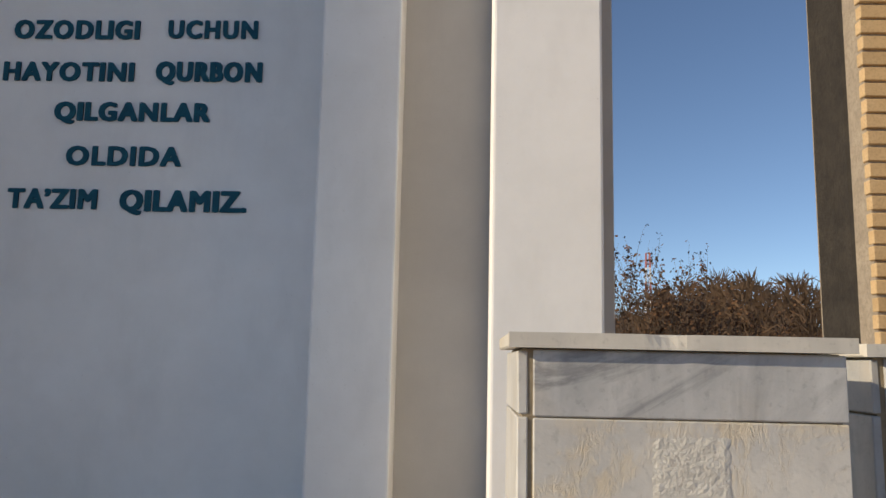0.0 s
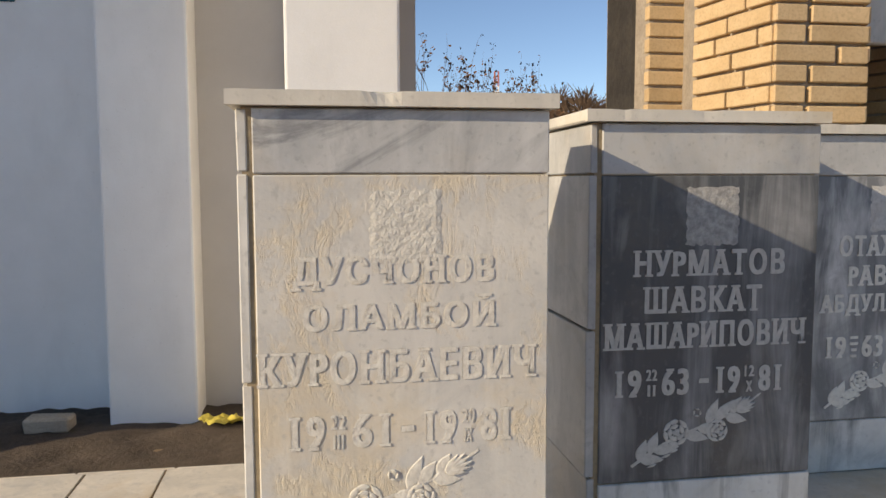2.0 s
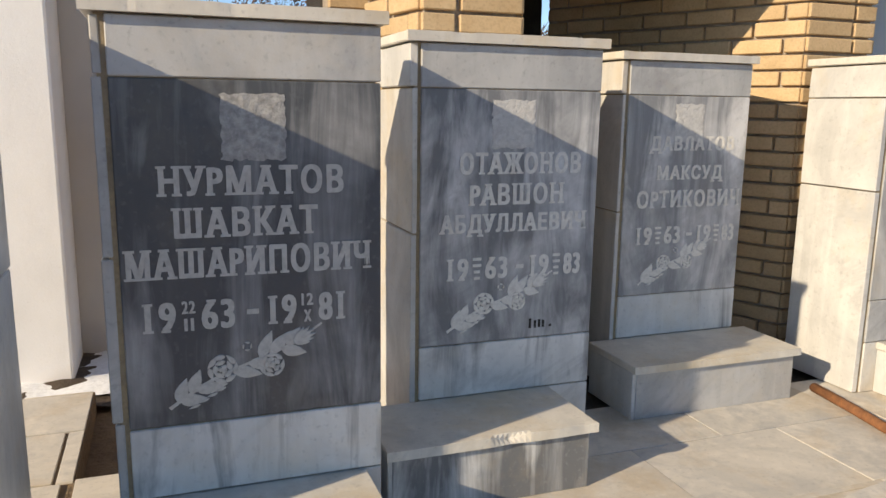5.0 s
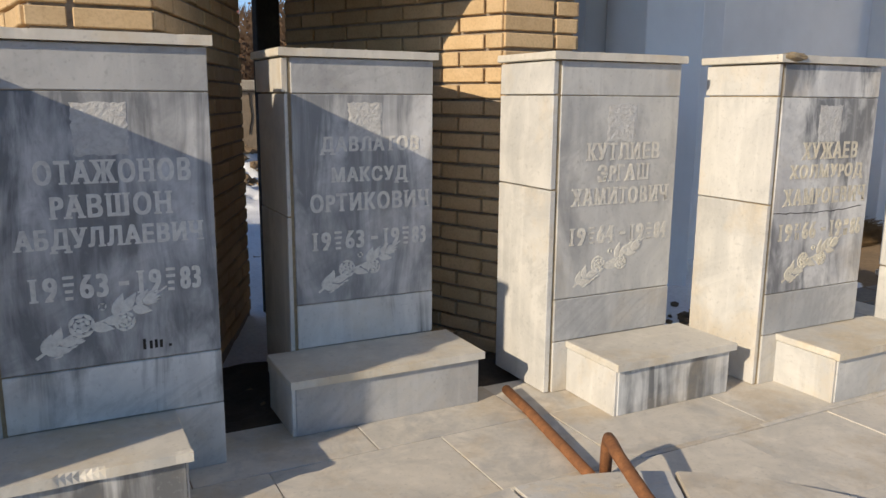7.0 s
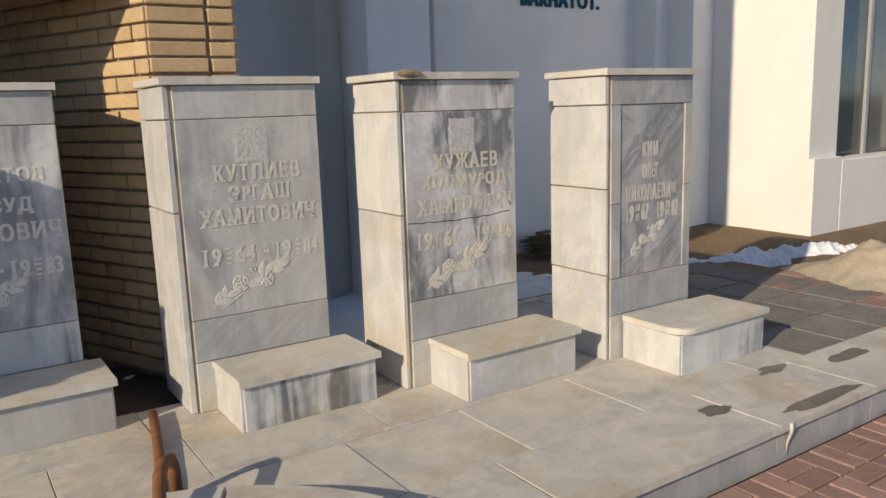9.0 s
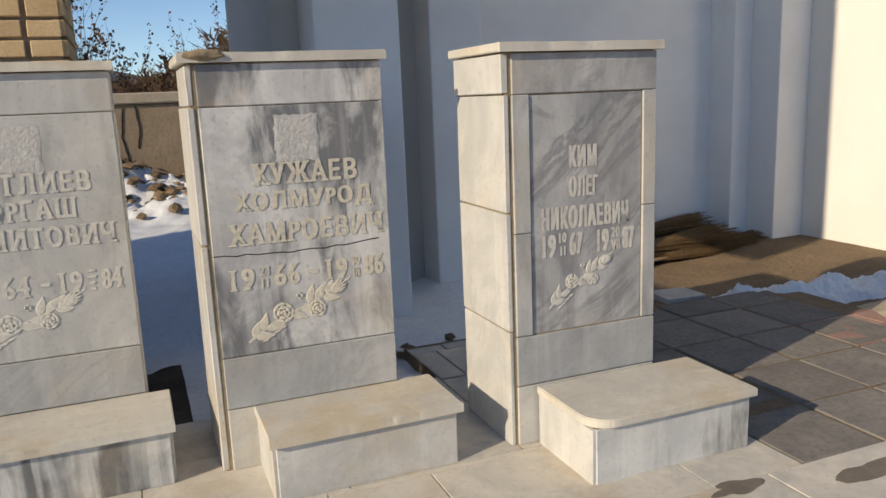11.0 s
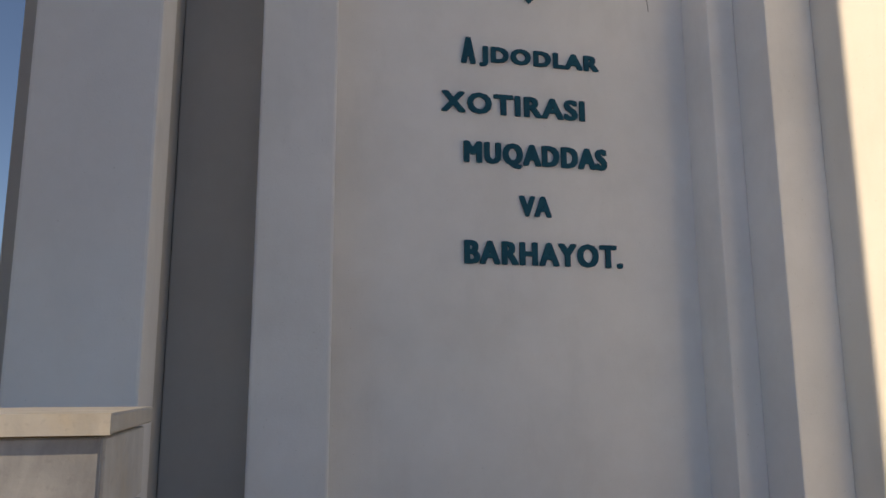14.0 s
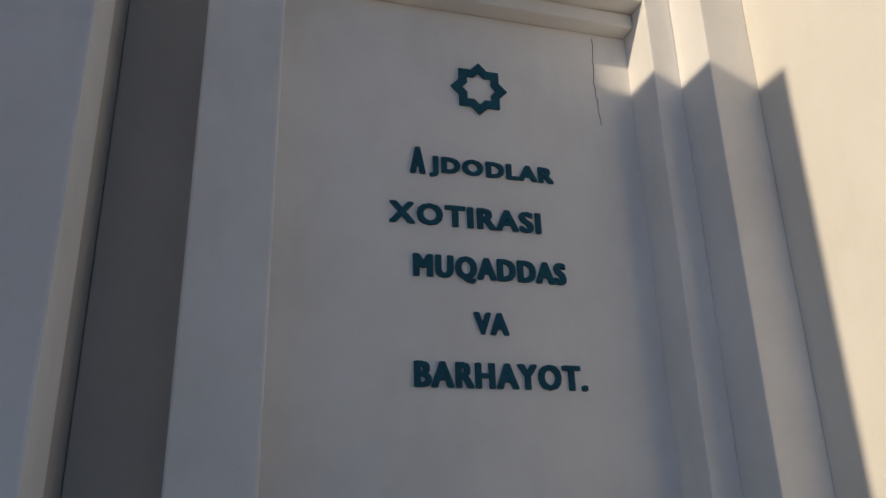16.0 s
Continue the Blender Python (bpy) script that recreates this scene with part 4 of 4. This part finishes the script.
snow_sheet("snow_2", "dirty ridge of shovelled snow along the paving", 8.3, 10.3, 2.3, 3.75, 150, 110, ridge, lambda x, y: True, 2)
snow_sheet("snow_3", "thin melting snow between the paving and the brooms", 7.25, 8.5, 3.27, 4.25, 60, 50,
           lambda x, y: 0.115 + 0.035 * noise.noise((x * 3, y * 3, 11)) + 0.02 * noise.noise((x * 11, y * 11, 11)),
           lambda x, y: noise.noise((x * 2.2, y * 2.2, 12)) + 0.3 * noise.noise((x * 9, y * 9, 12)) > 0.9 * (x - 7.75) + 0.5 * (y - 3.8), 3)
vs, fs = [], []
for j in range(41):
    for i in range(41):
        x, y = 8.6 + 1.4 * i / 40, 1.2 + 1.6 * j / 40
        q = ((x - 9.35) / 0.55) ** 2 + ((y - 1.95) / 0.62) ** 2
        n = noise.noise((x * 3, y * 3, 6)) + 0.5 * noise.noise((x * 9, y * 9, 6)) + 0.3 * noise.noise((x * 27, y * 27, 6))
        vs.append((x, y, 0.10 + 0.30 * math.exp(-q) * (1 + 0.35 * n)))
for j in range(40):
    for i in range(40):
        q = j * 41 + i
        fs.append((q, q + 1, q + 42, q + 41))
tagged(part("sand_heap", pydata("sand_heap", vs, fs, True), SAND_HEAP), "low heap of pale sand beside the paving", "sand heap")
vs, fs = [], []
for j in range(31):
    for i in range(91):
        x, y = -5.0 + 6.4 * i / 90, 3.60 + 1.6 * j / 30
        vs.append((x, y, 0.105 + 0.03 * noise.noise((x * 4, y * 4, 8)) + 0.02 * noise.noise((x * 14, y * 14, 8))))
for j in range(30):
    for i in range(90):
        q = j * 91 + i
        fs.append((q, q + 1, q + 92, q + 91))
tagged(part("soil", pydata("soil", vs, fs, True), SOIL), "dark soil along the foot of the wall", "soil", kind="structure")
vs, fs = [], []
for j in range(19):
    for i in range(53):
        x, y = 2.7 + 2.6 * i / 52, 2.757 + 0.9 * j / 18
        vs.append((x, y, 0.165 + 0.035 * noise.noise((x * 4, y * 4, 18)) + 0.025 * noise.noise((x * 13, y * 13, 18))))
for j in range(18):
    for i in range(52):
        q = j * 53 + i
        fs.append((q, q + 1, q + 54, q + 53))
tagged(part("soil", pydata("soil", vs, fs, True), SOIL), "dark soil in the niche behind the stones", "soil", kind="structure")
fence = thing("concrete_fence", "weathered brown concrete fence with pale coping", "fence")
for k in range(14):
    x = -14 + 2.5 * k
    part("panel", box(x + 0.01, x + 2.49, 11.5, 11.62, 0.0, 1.56, 0.012), CONCRETE, fence)
    part("coping", box(x + 0.01, x + 2.49, 11.44, 11.68, 1.563, 1.72, 0.02), COPING, fence)

rnd = random.Random(9)


def grow(vs, fs, tips, p, d, length, radius, depth, spread=0.5):
    """One shoot and its side shoots."""
    pts = [p]
    for _ in range(3):
        d = (d + Vector((rnd.uniform(-1, 1), rnd.uniform(-1, 1), rnd.uniform(-0.5, 0.9))) * 0.16).normalized()
        p = p + d * (length / 3)
        pts.append(p)
    tube(pts, radius, 4, 0.45, vs, fs)
    if depth == 0:
        tips.extend(pts[1:])
        return
    for _ in range(rnd.randint(2, 4)):
        q = pts[rnd.randint(1, 3)]
        e = (d + Vector((rnd.uniform(-1, 1), rnd.uniform(-1, 1), rnd.uniform(-0.1, 0.7))) * spread).normalized()
        grow(vs, fs, tips, q, e, length * rnd.uniform(0.5, 0.75), radius * 0.55, depth - 1, spread)


def shrub(x, y, h, stems, leaves, label, leaf=0.03):
    t = thing("shrub", label, "shrub", (x, y, 0.1), group="bare shrubs behind the fence")
    vs, fs, tips = [], [], []
    for _ in range(stems):
        d = Vector((rnd.uniform(-0.35, 0.35), rnd.uniform(-0.35, 0.35), 1)).normalized()
        grow(vs, fs, tips, Vector((rnd.uniform(-0.15, 0.15), rnd.uniform(-0.15, 0.15), 0)), d, h * rnd.uniform(0.5, 0.68), 0.012 * h / 2, 3, 0.45)
    part("trunk", pydata("trunk", vs, fs), TWIG, t)
    lv, lf = [], []
    for _ in range(leaves):
        p = rnd.choice(tips) + Vector((rnd.uniform(-1, 1), rnd.uniform(-1, 1), rnd.uniform(-1, 1))) * 0.04
        a = Vector((rnd.uniform(-1, 1), rnd.uniform(-1, 1), rnd.uniform(-1, 1))).normalized() * leaf * rnd.uniform(0.6, 1.3)
        b = a.orthogonal() * rnd.uniform(0.4, 0.6)
        q = len(lv)
        lv += [tuple(p), tuple(p + a * 0.6 + b), tuple(p + a * 1.3), tuple(p + a * 0.6 - b)]
        lf.append((q, q + 1, q + 2, q + 3))
    part("foliage", pydata("foliage", lv, lf), LEAF, t, "dry brown leaves")
    return t


for x, y, h, n in ((3.2, 13.2, 3.5, 6), (3.75, 13.0, 4.1, 8), (4.25, 13.6, 3.9, 8), (4.9, 13.4, 3.1, 6), (5.5, 13.2, 2.8, 6), (6.1, 13.6, 2.7, 6), (2.4, 13.4, 2.9, 5), (1.7, 13.5, 2.5, 5), (7.2, 13.8, 2.6, 5), (1.72, 13.3, 5.4, 2)):
    shrub(x, y, 0.74 * h, n, (150 if h < 5 else 40) * n, "tall bare shrub with a few dry brown leaves", 0.042)

wv, wf = [], []
for k in range(520):
    x, y = rnd.uniform(-22, 44), rnd.uniform(38, 64)
    grown = max(0.0, min(1.0, (x - 6.0) / 9.0)) * (1.0 - 0.5 * max(0.0, min(1.0, (x - 19.0) / 8.0)))
    hgt = (2.6 + 4.2 * grown + 1.6 * noise.noise((x * 0.13, y * 0.05, 0))) * rnd.uniform(0.75, 1.08)
    rad = hgt * rnd.uniform(0.28, 0.4)
    for _ in range(230):
        a, q = rnd.uniform(0, 2 * math.pi), rnd.random() ** 0.5
        up = rnd.random()
        dome = math.sin(math.pi * min(1.0, 0.22 + 0.72 * up))
        p = Vector((x + rad * q * dome * math.cos(a), y + rad * q * dome * math.sin(a), hgt * (0.04 + 0.9 * up)))
        d = Vector((math.cos(a) * q * 0.9 + rnd.uniform(-0.5, 0.5), rnd.uniform(-0.4, 0.4), rnd.uniform(0.2, 1.1))).normalized() * rnd.uniform(0.3, 0.9)
        side = Vector((d.z, 0, -d.x)).normalized() * rnd.uniform(0.02, 0.06)
        b = len(wv)
        wv += [tuple(p - side), tuple(p + side), tuple(p + d + side * 0.2), tuple(p + d * 0.9 - side * 0.3)]
        wf.append((b, b + 1, b + 2, b + 3))
tagged(part("woodland", pydata("woodland", wv, wf), WOODS), "brown leafless scrub woodland in the distance", "woodland", kind="stuff")
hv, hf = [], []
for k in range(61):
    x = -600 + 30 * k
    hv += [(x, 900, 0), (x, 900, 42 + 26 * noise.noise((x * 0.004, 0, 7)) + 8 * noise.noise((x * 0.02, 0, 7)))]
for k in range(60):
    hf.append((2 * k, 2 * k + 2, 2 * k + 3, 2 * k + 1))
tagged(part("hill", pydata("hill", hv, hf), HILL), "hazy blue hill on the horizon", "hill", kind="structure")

mast = thing("radio_mast", "distant red and white lattice radio mast", "mast", (37.7, 158.0, 0.0))
for k in range(8):
    z0, z1 = 3.05 * k, 3.05 * k + 3.05
    sv, sf = [], []
    for a in range(4):
        def corner(q, z):
            w = 0.75 - 0.015 * z
            return (w * (1 if q in (0, 3) else -1), w * (1 if q in (0, 1) else -1), z)
        tube([corner(a, z0), corner(a, z1)], 0.09, 5, 1.0, sv, sf)
        tube([corner(a, z0), corner((a + 1) % 4, z1)], 0.05, 4, 1.0, sv, sf)
        tube([corner(a, z1), corner((a + 1) % 4, z1)], 0.05, 4, 1.0, sv, sf)
    part("section", pydata("section", sv, sf), RED if k % 2 else WHITE, mast)

# ---- brooms and litter ----
def broom(at, turn, length, label, seed):
    r = random.Random(seed)
    t = thing("broom", label, "broom", at, group="brooms lying by the wall")
    t.rotation_euler = (0, 0, radians(turn))
    part("handle", tube([(0, 0, 0.05), (length * 0.3, 0, 0.055), (length * 0.55, 0.0, 0.06)], 0.014, 8), STICK, t)
    vs, fs = [], []
    for k in range(420):
        a = r.uniform(0, 2 * math.pi)
        q = r.random() ** 0.5
        s = Vector((length * (0.42 + r.uniform(-0.05, 0.05)), 0.035 * q * math.cos(a), 0.065 + 0.03 * q * math.sin(a)))
        e = Vector((length * r.uniform(0.86, 1.02), 0.16 * q * math.cos(a) + r.uniform(-0.03, 0.03), max(0.008, 0.095 + 0.095 * q * math.sin(a))))
        m = (s + e) / 2 + Vector((0, 0, r.uniform(0, 0.012)))
        tube([s, m, e], 0.0028, 3, 0.6, vs, fs)
    part("bristles", pydata("bristles", vs, fs), STRAW, t, "dry brown twig bristles")
    ring = [(length * 0.47, 0.04 * math.cos(k * math.pi / 6), 0.067 + 0.036 * math.sin(k * math.pi / 6)) for k in range(13)]
    part("binding", tube(ring, 0.007, 6), BLUE_CORD, t, "blue cord binding")
    return t


broom((8.10, 4.72, 0.085), -2, 1.62, "twig broom lying at the foot of the white wall", 1)
broom((8.42, 4.86, 0.235), -2, 1.32, "twig broom stacked upon another broom", 3)
broom((8.32, 4.58, 0.17), -1, 1.45, "worn twig broom lying across the heap", 5)
broom((8.28, 4.30, 0.085), 22, 1.40, "twig broom with a bare stick handle", 4)
broom((8.45, 4.50, 0.085), 1, 1.68, "long twig broom lying on bare earth", 2)
broom((9.62, 4.66, 0.13), 181, 1.50, "twig broom turned the other way in the heap", 6)
tagged(part("stone_block", box(-0.86, -0.62, 4.50, 4.64, 0.10, 0.18, 0.012, 0.006), COPING), "pale stone block lying on the earth", "stone")
wrapper = bmesh.new()
bmesh.ops.create_grid(wrapper, x_segments=8, y_segments=6, size=0.5)
for v in wrapper.verts:
    v.co = Vector((v.co.x * 0.24, v.co.y * 0.14, 0.03 + 0.03 * noise.noise((v.co.x * 5, v.co.y * 5, 9))))
bmesh.ops.solidify(wrapper, geom=wrapper.faces[:], thickness=0.004)
wr = tagged(part("wrapper", wrapper, PAPER), "crumpled yellow wrapper on dark earth", "litter")
wr.matrix_world = pose(0.20, 4.50, 0.11, 0, 6, 35)

def crack(name, label, points, radius, y, seed):
    """A fine crooked crack in an upright surface that faces -y."""
    r = random.Random(seed)
    pts = []
    for (ax, az), (bx, bz) in zip(points, points[1:]):
        for k in range(8):
            u = k / 8
            pts.append((ax + (bx - ax) * u + r.uniform(-1, 1) * 0.006, y, az + (bz - az) * u + r.uniform(-1, 1) * 0.004))
    return tagged(part(name, tube(pts, radius, 4), BLACK), label, "crack")


crack("wall_crack", "fine dark crack down the white panel", [(9.62, 4.80), (9.60, 4.45), (9.63, 4.1)], 0.0022, 4.9692, 1)
crack("wall_crack", "fine dark crack along the corner of the panel", [(9.935, 4.83), (9.938, 4.2), (9.93, 3.3)], 0.003, 4.9692, 2)
crack("stone_crack", "crack running across the veined memorial stone", [(5.40, 0.985), (5.70, 0.975), (6.025, 0.99)], 0.0018, 2.2146, 3)


crack("fence_crack", "dark crack down the concrete fence panel", [(4.81, 1.54), (4.85, 1.02), (4.79, 0.5)], 0.012, 11.497, 5)
crack("fence_crack", "dark crack down the concrete fence panel", [(5.14, 1.5), (5.09, 1.1), (5.17, 0.7)], 0.012, 11.497, 6)
crack("fence_crack", "dark crack down the concrete fence panel", [(5.31, 1.54), (5.34, 1.22), (5.29, 0.9)], 0.012, 11.497, 7)
crack("fence_crack", "dark crack down the concrete fence panel", [(4.05, 1.52), (4.01, 0.98), (4.07, 0.45)], 0.012, 11.497, 8)


def wet_patch(x, y, rx, ry, seed):
    r = random.Random(seed)
    pts = []
    for k in range(48):
        a = k * math.pi / 24
        q = 1 + 0.55 * noise.noise((1.3 * math.cos(a), 1.3 * math.sin(a), 5.0 * seed)) + 0.12 * noise.noise((5 * math.cos(a), 5 * math.sin(a), seed)) + r.uniform(-0.02, 0.02)
        pts.append((x + rx * math.cos(a) * q, y + ry * math.sin(a) * q))
    tagged(part("wet_patch", prism(pts, 0.2042, 0.2052), WET), "dark wet stain on the marble platform", "stain")


wet_patch(6.25, 1.18, 0.085, 0.045, 1)
wet_patch(6.74, 0.985, 0.30, 0.036, 2)
wet_patch(6.89, 1.335, 0.10, 0.035, 3)
wet_patch(7.37, 1.225, 0.18, 0.05, 4)
drip = tagged(part("lime_drip", tube([(6.385, 0.913, 0.204), (6.386, 0.912, 0.17), (6.383, 0.928, 0.11), (6.386, 0.931, 0.06)], 0.010, 6, 0.3), CAP), "pale lime drip hanging from the platform edge", "drip")
for k, (dx, z0, z1) in enumerate(((0.0, 0.655, 0.690), (0.020, 0.655, 0.682), (0.036, 0.656, 0.684), (0.052, 0.655, 0.681), (0.080, 0.656, 0.664))):
    part("text_bar", box(0.46 + dx, 0.469 + dx, 0.0212, 0.0232, z0 - 0.2, z1 - 0.2, 0.0), BLACK, signed_stone)
lump = bmesh.new()
bmesh.ops.create_icosphere(lump, subdivisions=3, radius=1.0)
for v in lump.verts:
    q = 1 + 0.25 * noise.noise(v.co * 2.0)
    v.co = Vector((v.co.x * 0.085 * q, v.co.y * 0.035 * q, v.co.z * 0.020 * q))
ml = tagged(part("mortar_lump", lump, CEMENT), "hardened mortar smeared on a broken stone cap", "mortar")
ml.location = (5.43, 2.212, 1.652)
rv, rf = [], []
rnd = random.Random(31)
for k in range(330):
    cx, cy = rnd.choice(((3.15, 3.35), (6.3, 3.3), (4.9, 10.6), (3.2, 10.4), (6.0, 10.9), (5.5, 10.7), (2.4, 10.6), (4.2, 10.8), (3.7, 10.2)))
    cx, cy = cx + rnd.gauss(0, 0.22 if cy < 5 else 0.8), cy + rnd.gauss(0, 0.15 if cy < 5 else 0.35)
    size = rnd.uniform(0.012, 0.05) * (1 if cy < 5 else 2.2)
    b = len(rv)
    for dx, dy, dz in ((1, 0, 0), (0, 1, 0), (-1, 0, 0), (0, -1, 0), (0, 0, 1), (0.6, 0.6, 0.6), (-0.6, 0.5, 0.6), (-0.5, -0.6, 0.6), (0.6, -0.6, 0.6), (0, 0, -0.5)):
        f = size * rnd.uniform(0.7, 1.2)
        rv.append((cx + dx * f, cy + dy * f, back_height(cx, cy) + size * 0.3 + dz * f * 0.8))
    for a in range(4):
        m = (5, 6, 7, 8)[a]
        rf += [(b + a, b + (a + 1) % 4, b + m), (b + m, b + (5, 6, 7, 8)[(a + 1) % 4], b + 4), (b + (a + 1) % 4, b + (5, 6, 7, 8)[(a + 1) % 4], b + m), (b + (a + 1) % 4, b + a, b + 9)]
tagged(part("rubble", pydata("rubble", rv, rf), DIRT), "scattered earth clods and rubble on the snow", "rubble", kind="stuff")

# ---- brick paving before the platform ----
paving = thing("pavement", "pink concrete block paving with sandy joints", "pavement", kind="structure")
part("bed", box(-6, 14, -6, 0.93, 0.001, 0.028, 0.0), SAND, paving)
PAV = mesh_of(box(0.004, 0.196, 0.004, 0.096, 0.0, 0.03, 0.005), "paver")
PAV.materials.append(RED_PAVER)
rv, rf = [], []
rnd = random.Random(12)
count = 0
for j in range(-20, 10):
    for i in range(-16, 56):
        x, y = 0.2 * i, 0.2 * j - 1.09
        near = 5.0 < x < 7.4 and y > -0.35
        for k in (0, 1):
            px, py, turn = (x, y + 0.1 * k, 0) if (i + j) % 2 == 0 else (x + 0.1 * (k + 1), y, 90)
            z = 0.022 + rnd.uniform(-0.002, 0.002)
            if near and count < 290 and py < 0.82:
                ob = part("paver", PAV, RED_PAVER, paving)
                ob.matrix_world = pose(px, py, z, 0, 0, turn)
                count += 1
            elif py < 0.83:
                q = len(rv)
                w, d = (0.192, 0.092) if turn == 0 else (0.092, 0.192)
                ox = px if turn == 0 else px - 0.1
                for zz, ins in ((0.0, 0.0), (0.03, 0.004)):
                    rv += [(ox + 0.004 + ins, py + 0.004 + ins, z + zz), (ox + w - ins + 0.004, py + 0.004 + ins, z + zz), (ox + w - ins + 0.004, py + d - ins + 0.004, z + zz), (ox + 0.004 + ins, py + d - ins + 0.004, z + zz)]
                rf += [(q + 4, q + 5, q + 6, q + 7)] + [(q + a, q + (a + 1) % 4, q + 4 + (a + 1) % 4, q + 4 + a) for a in range(4)]
tagged(part("pavers", pydata("pavers", rv, rf), RED_PAVER, paving), kind="stuff")
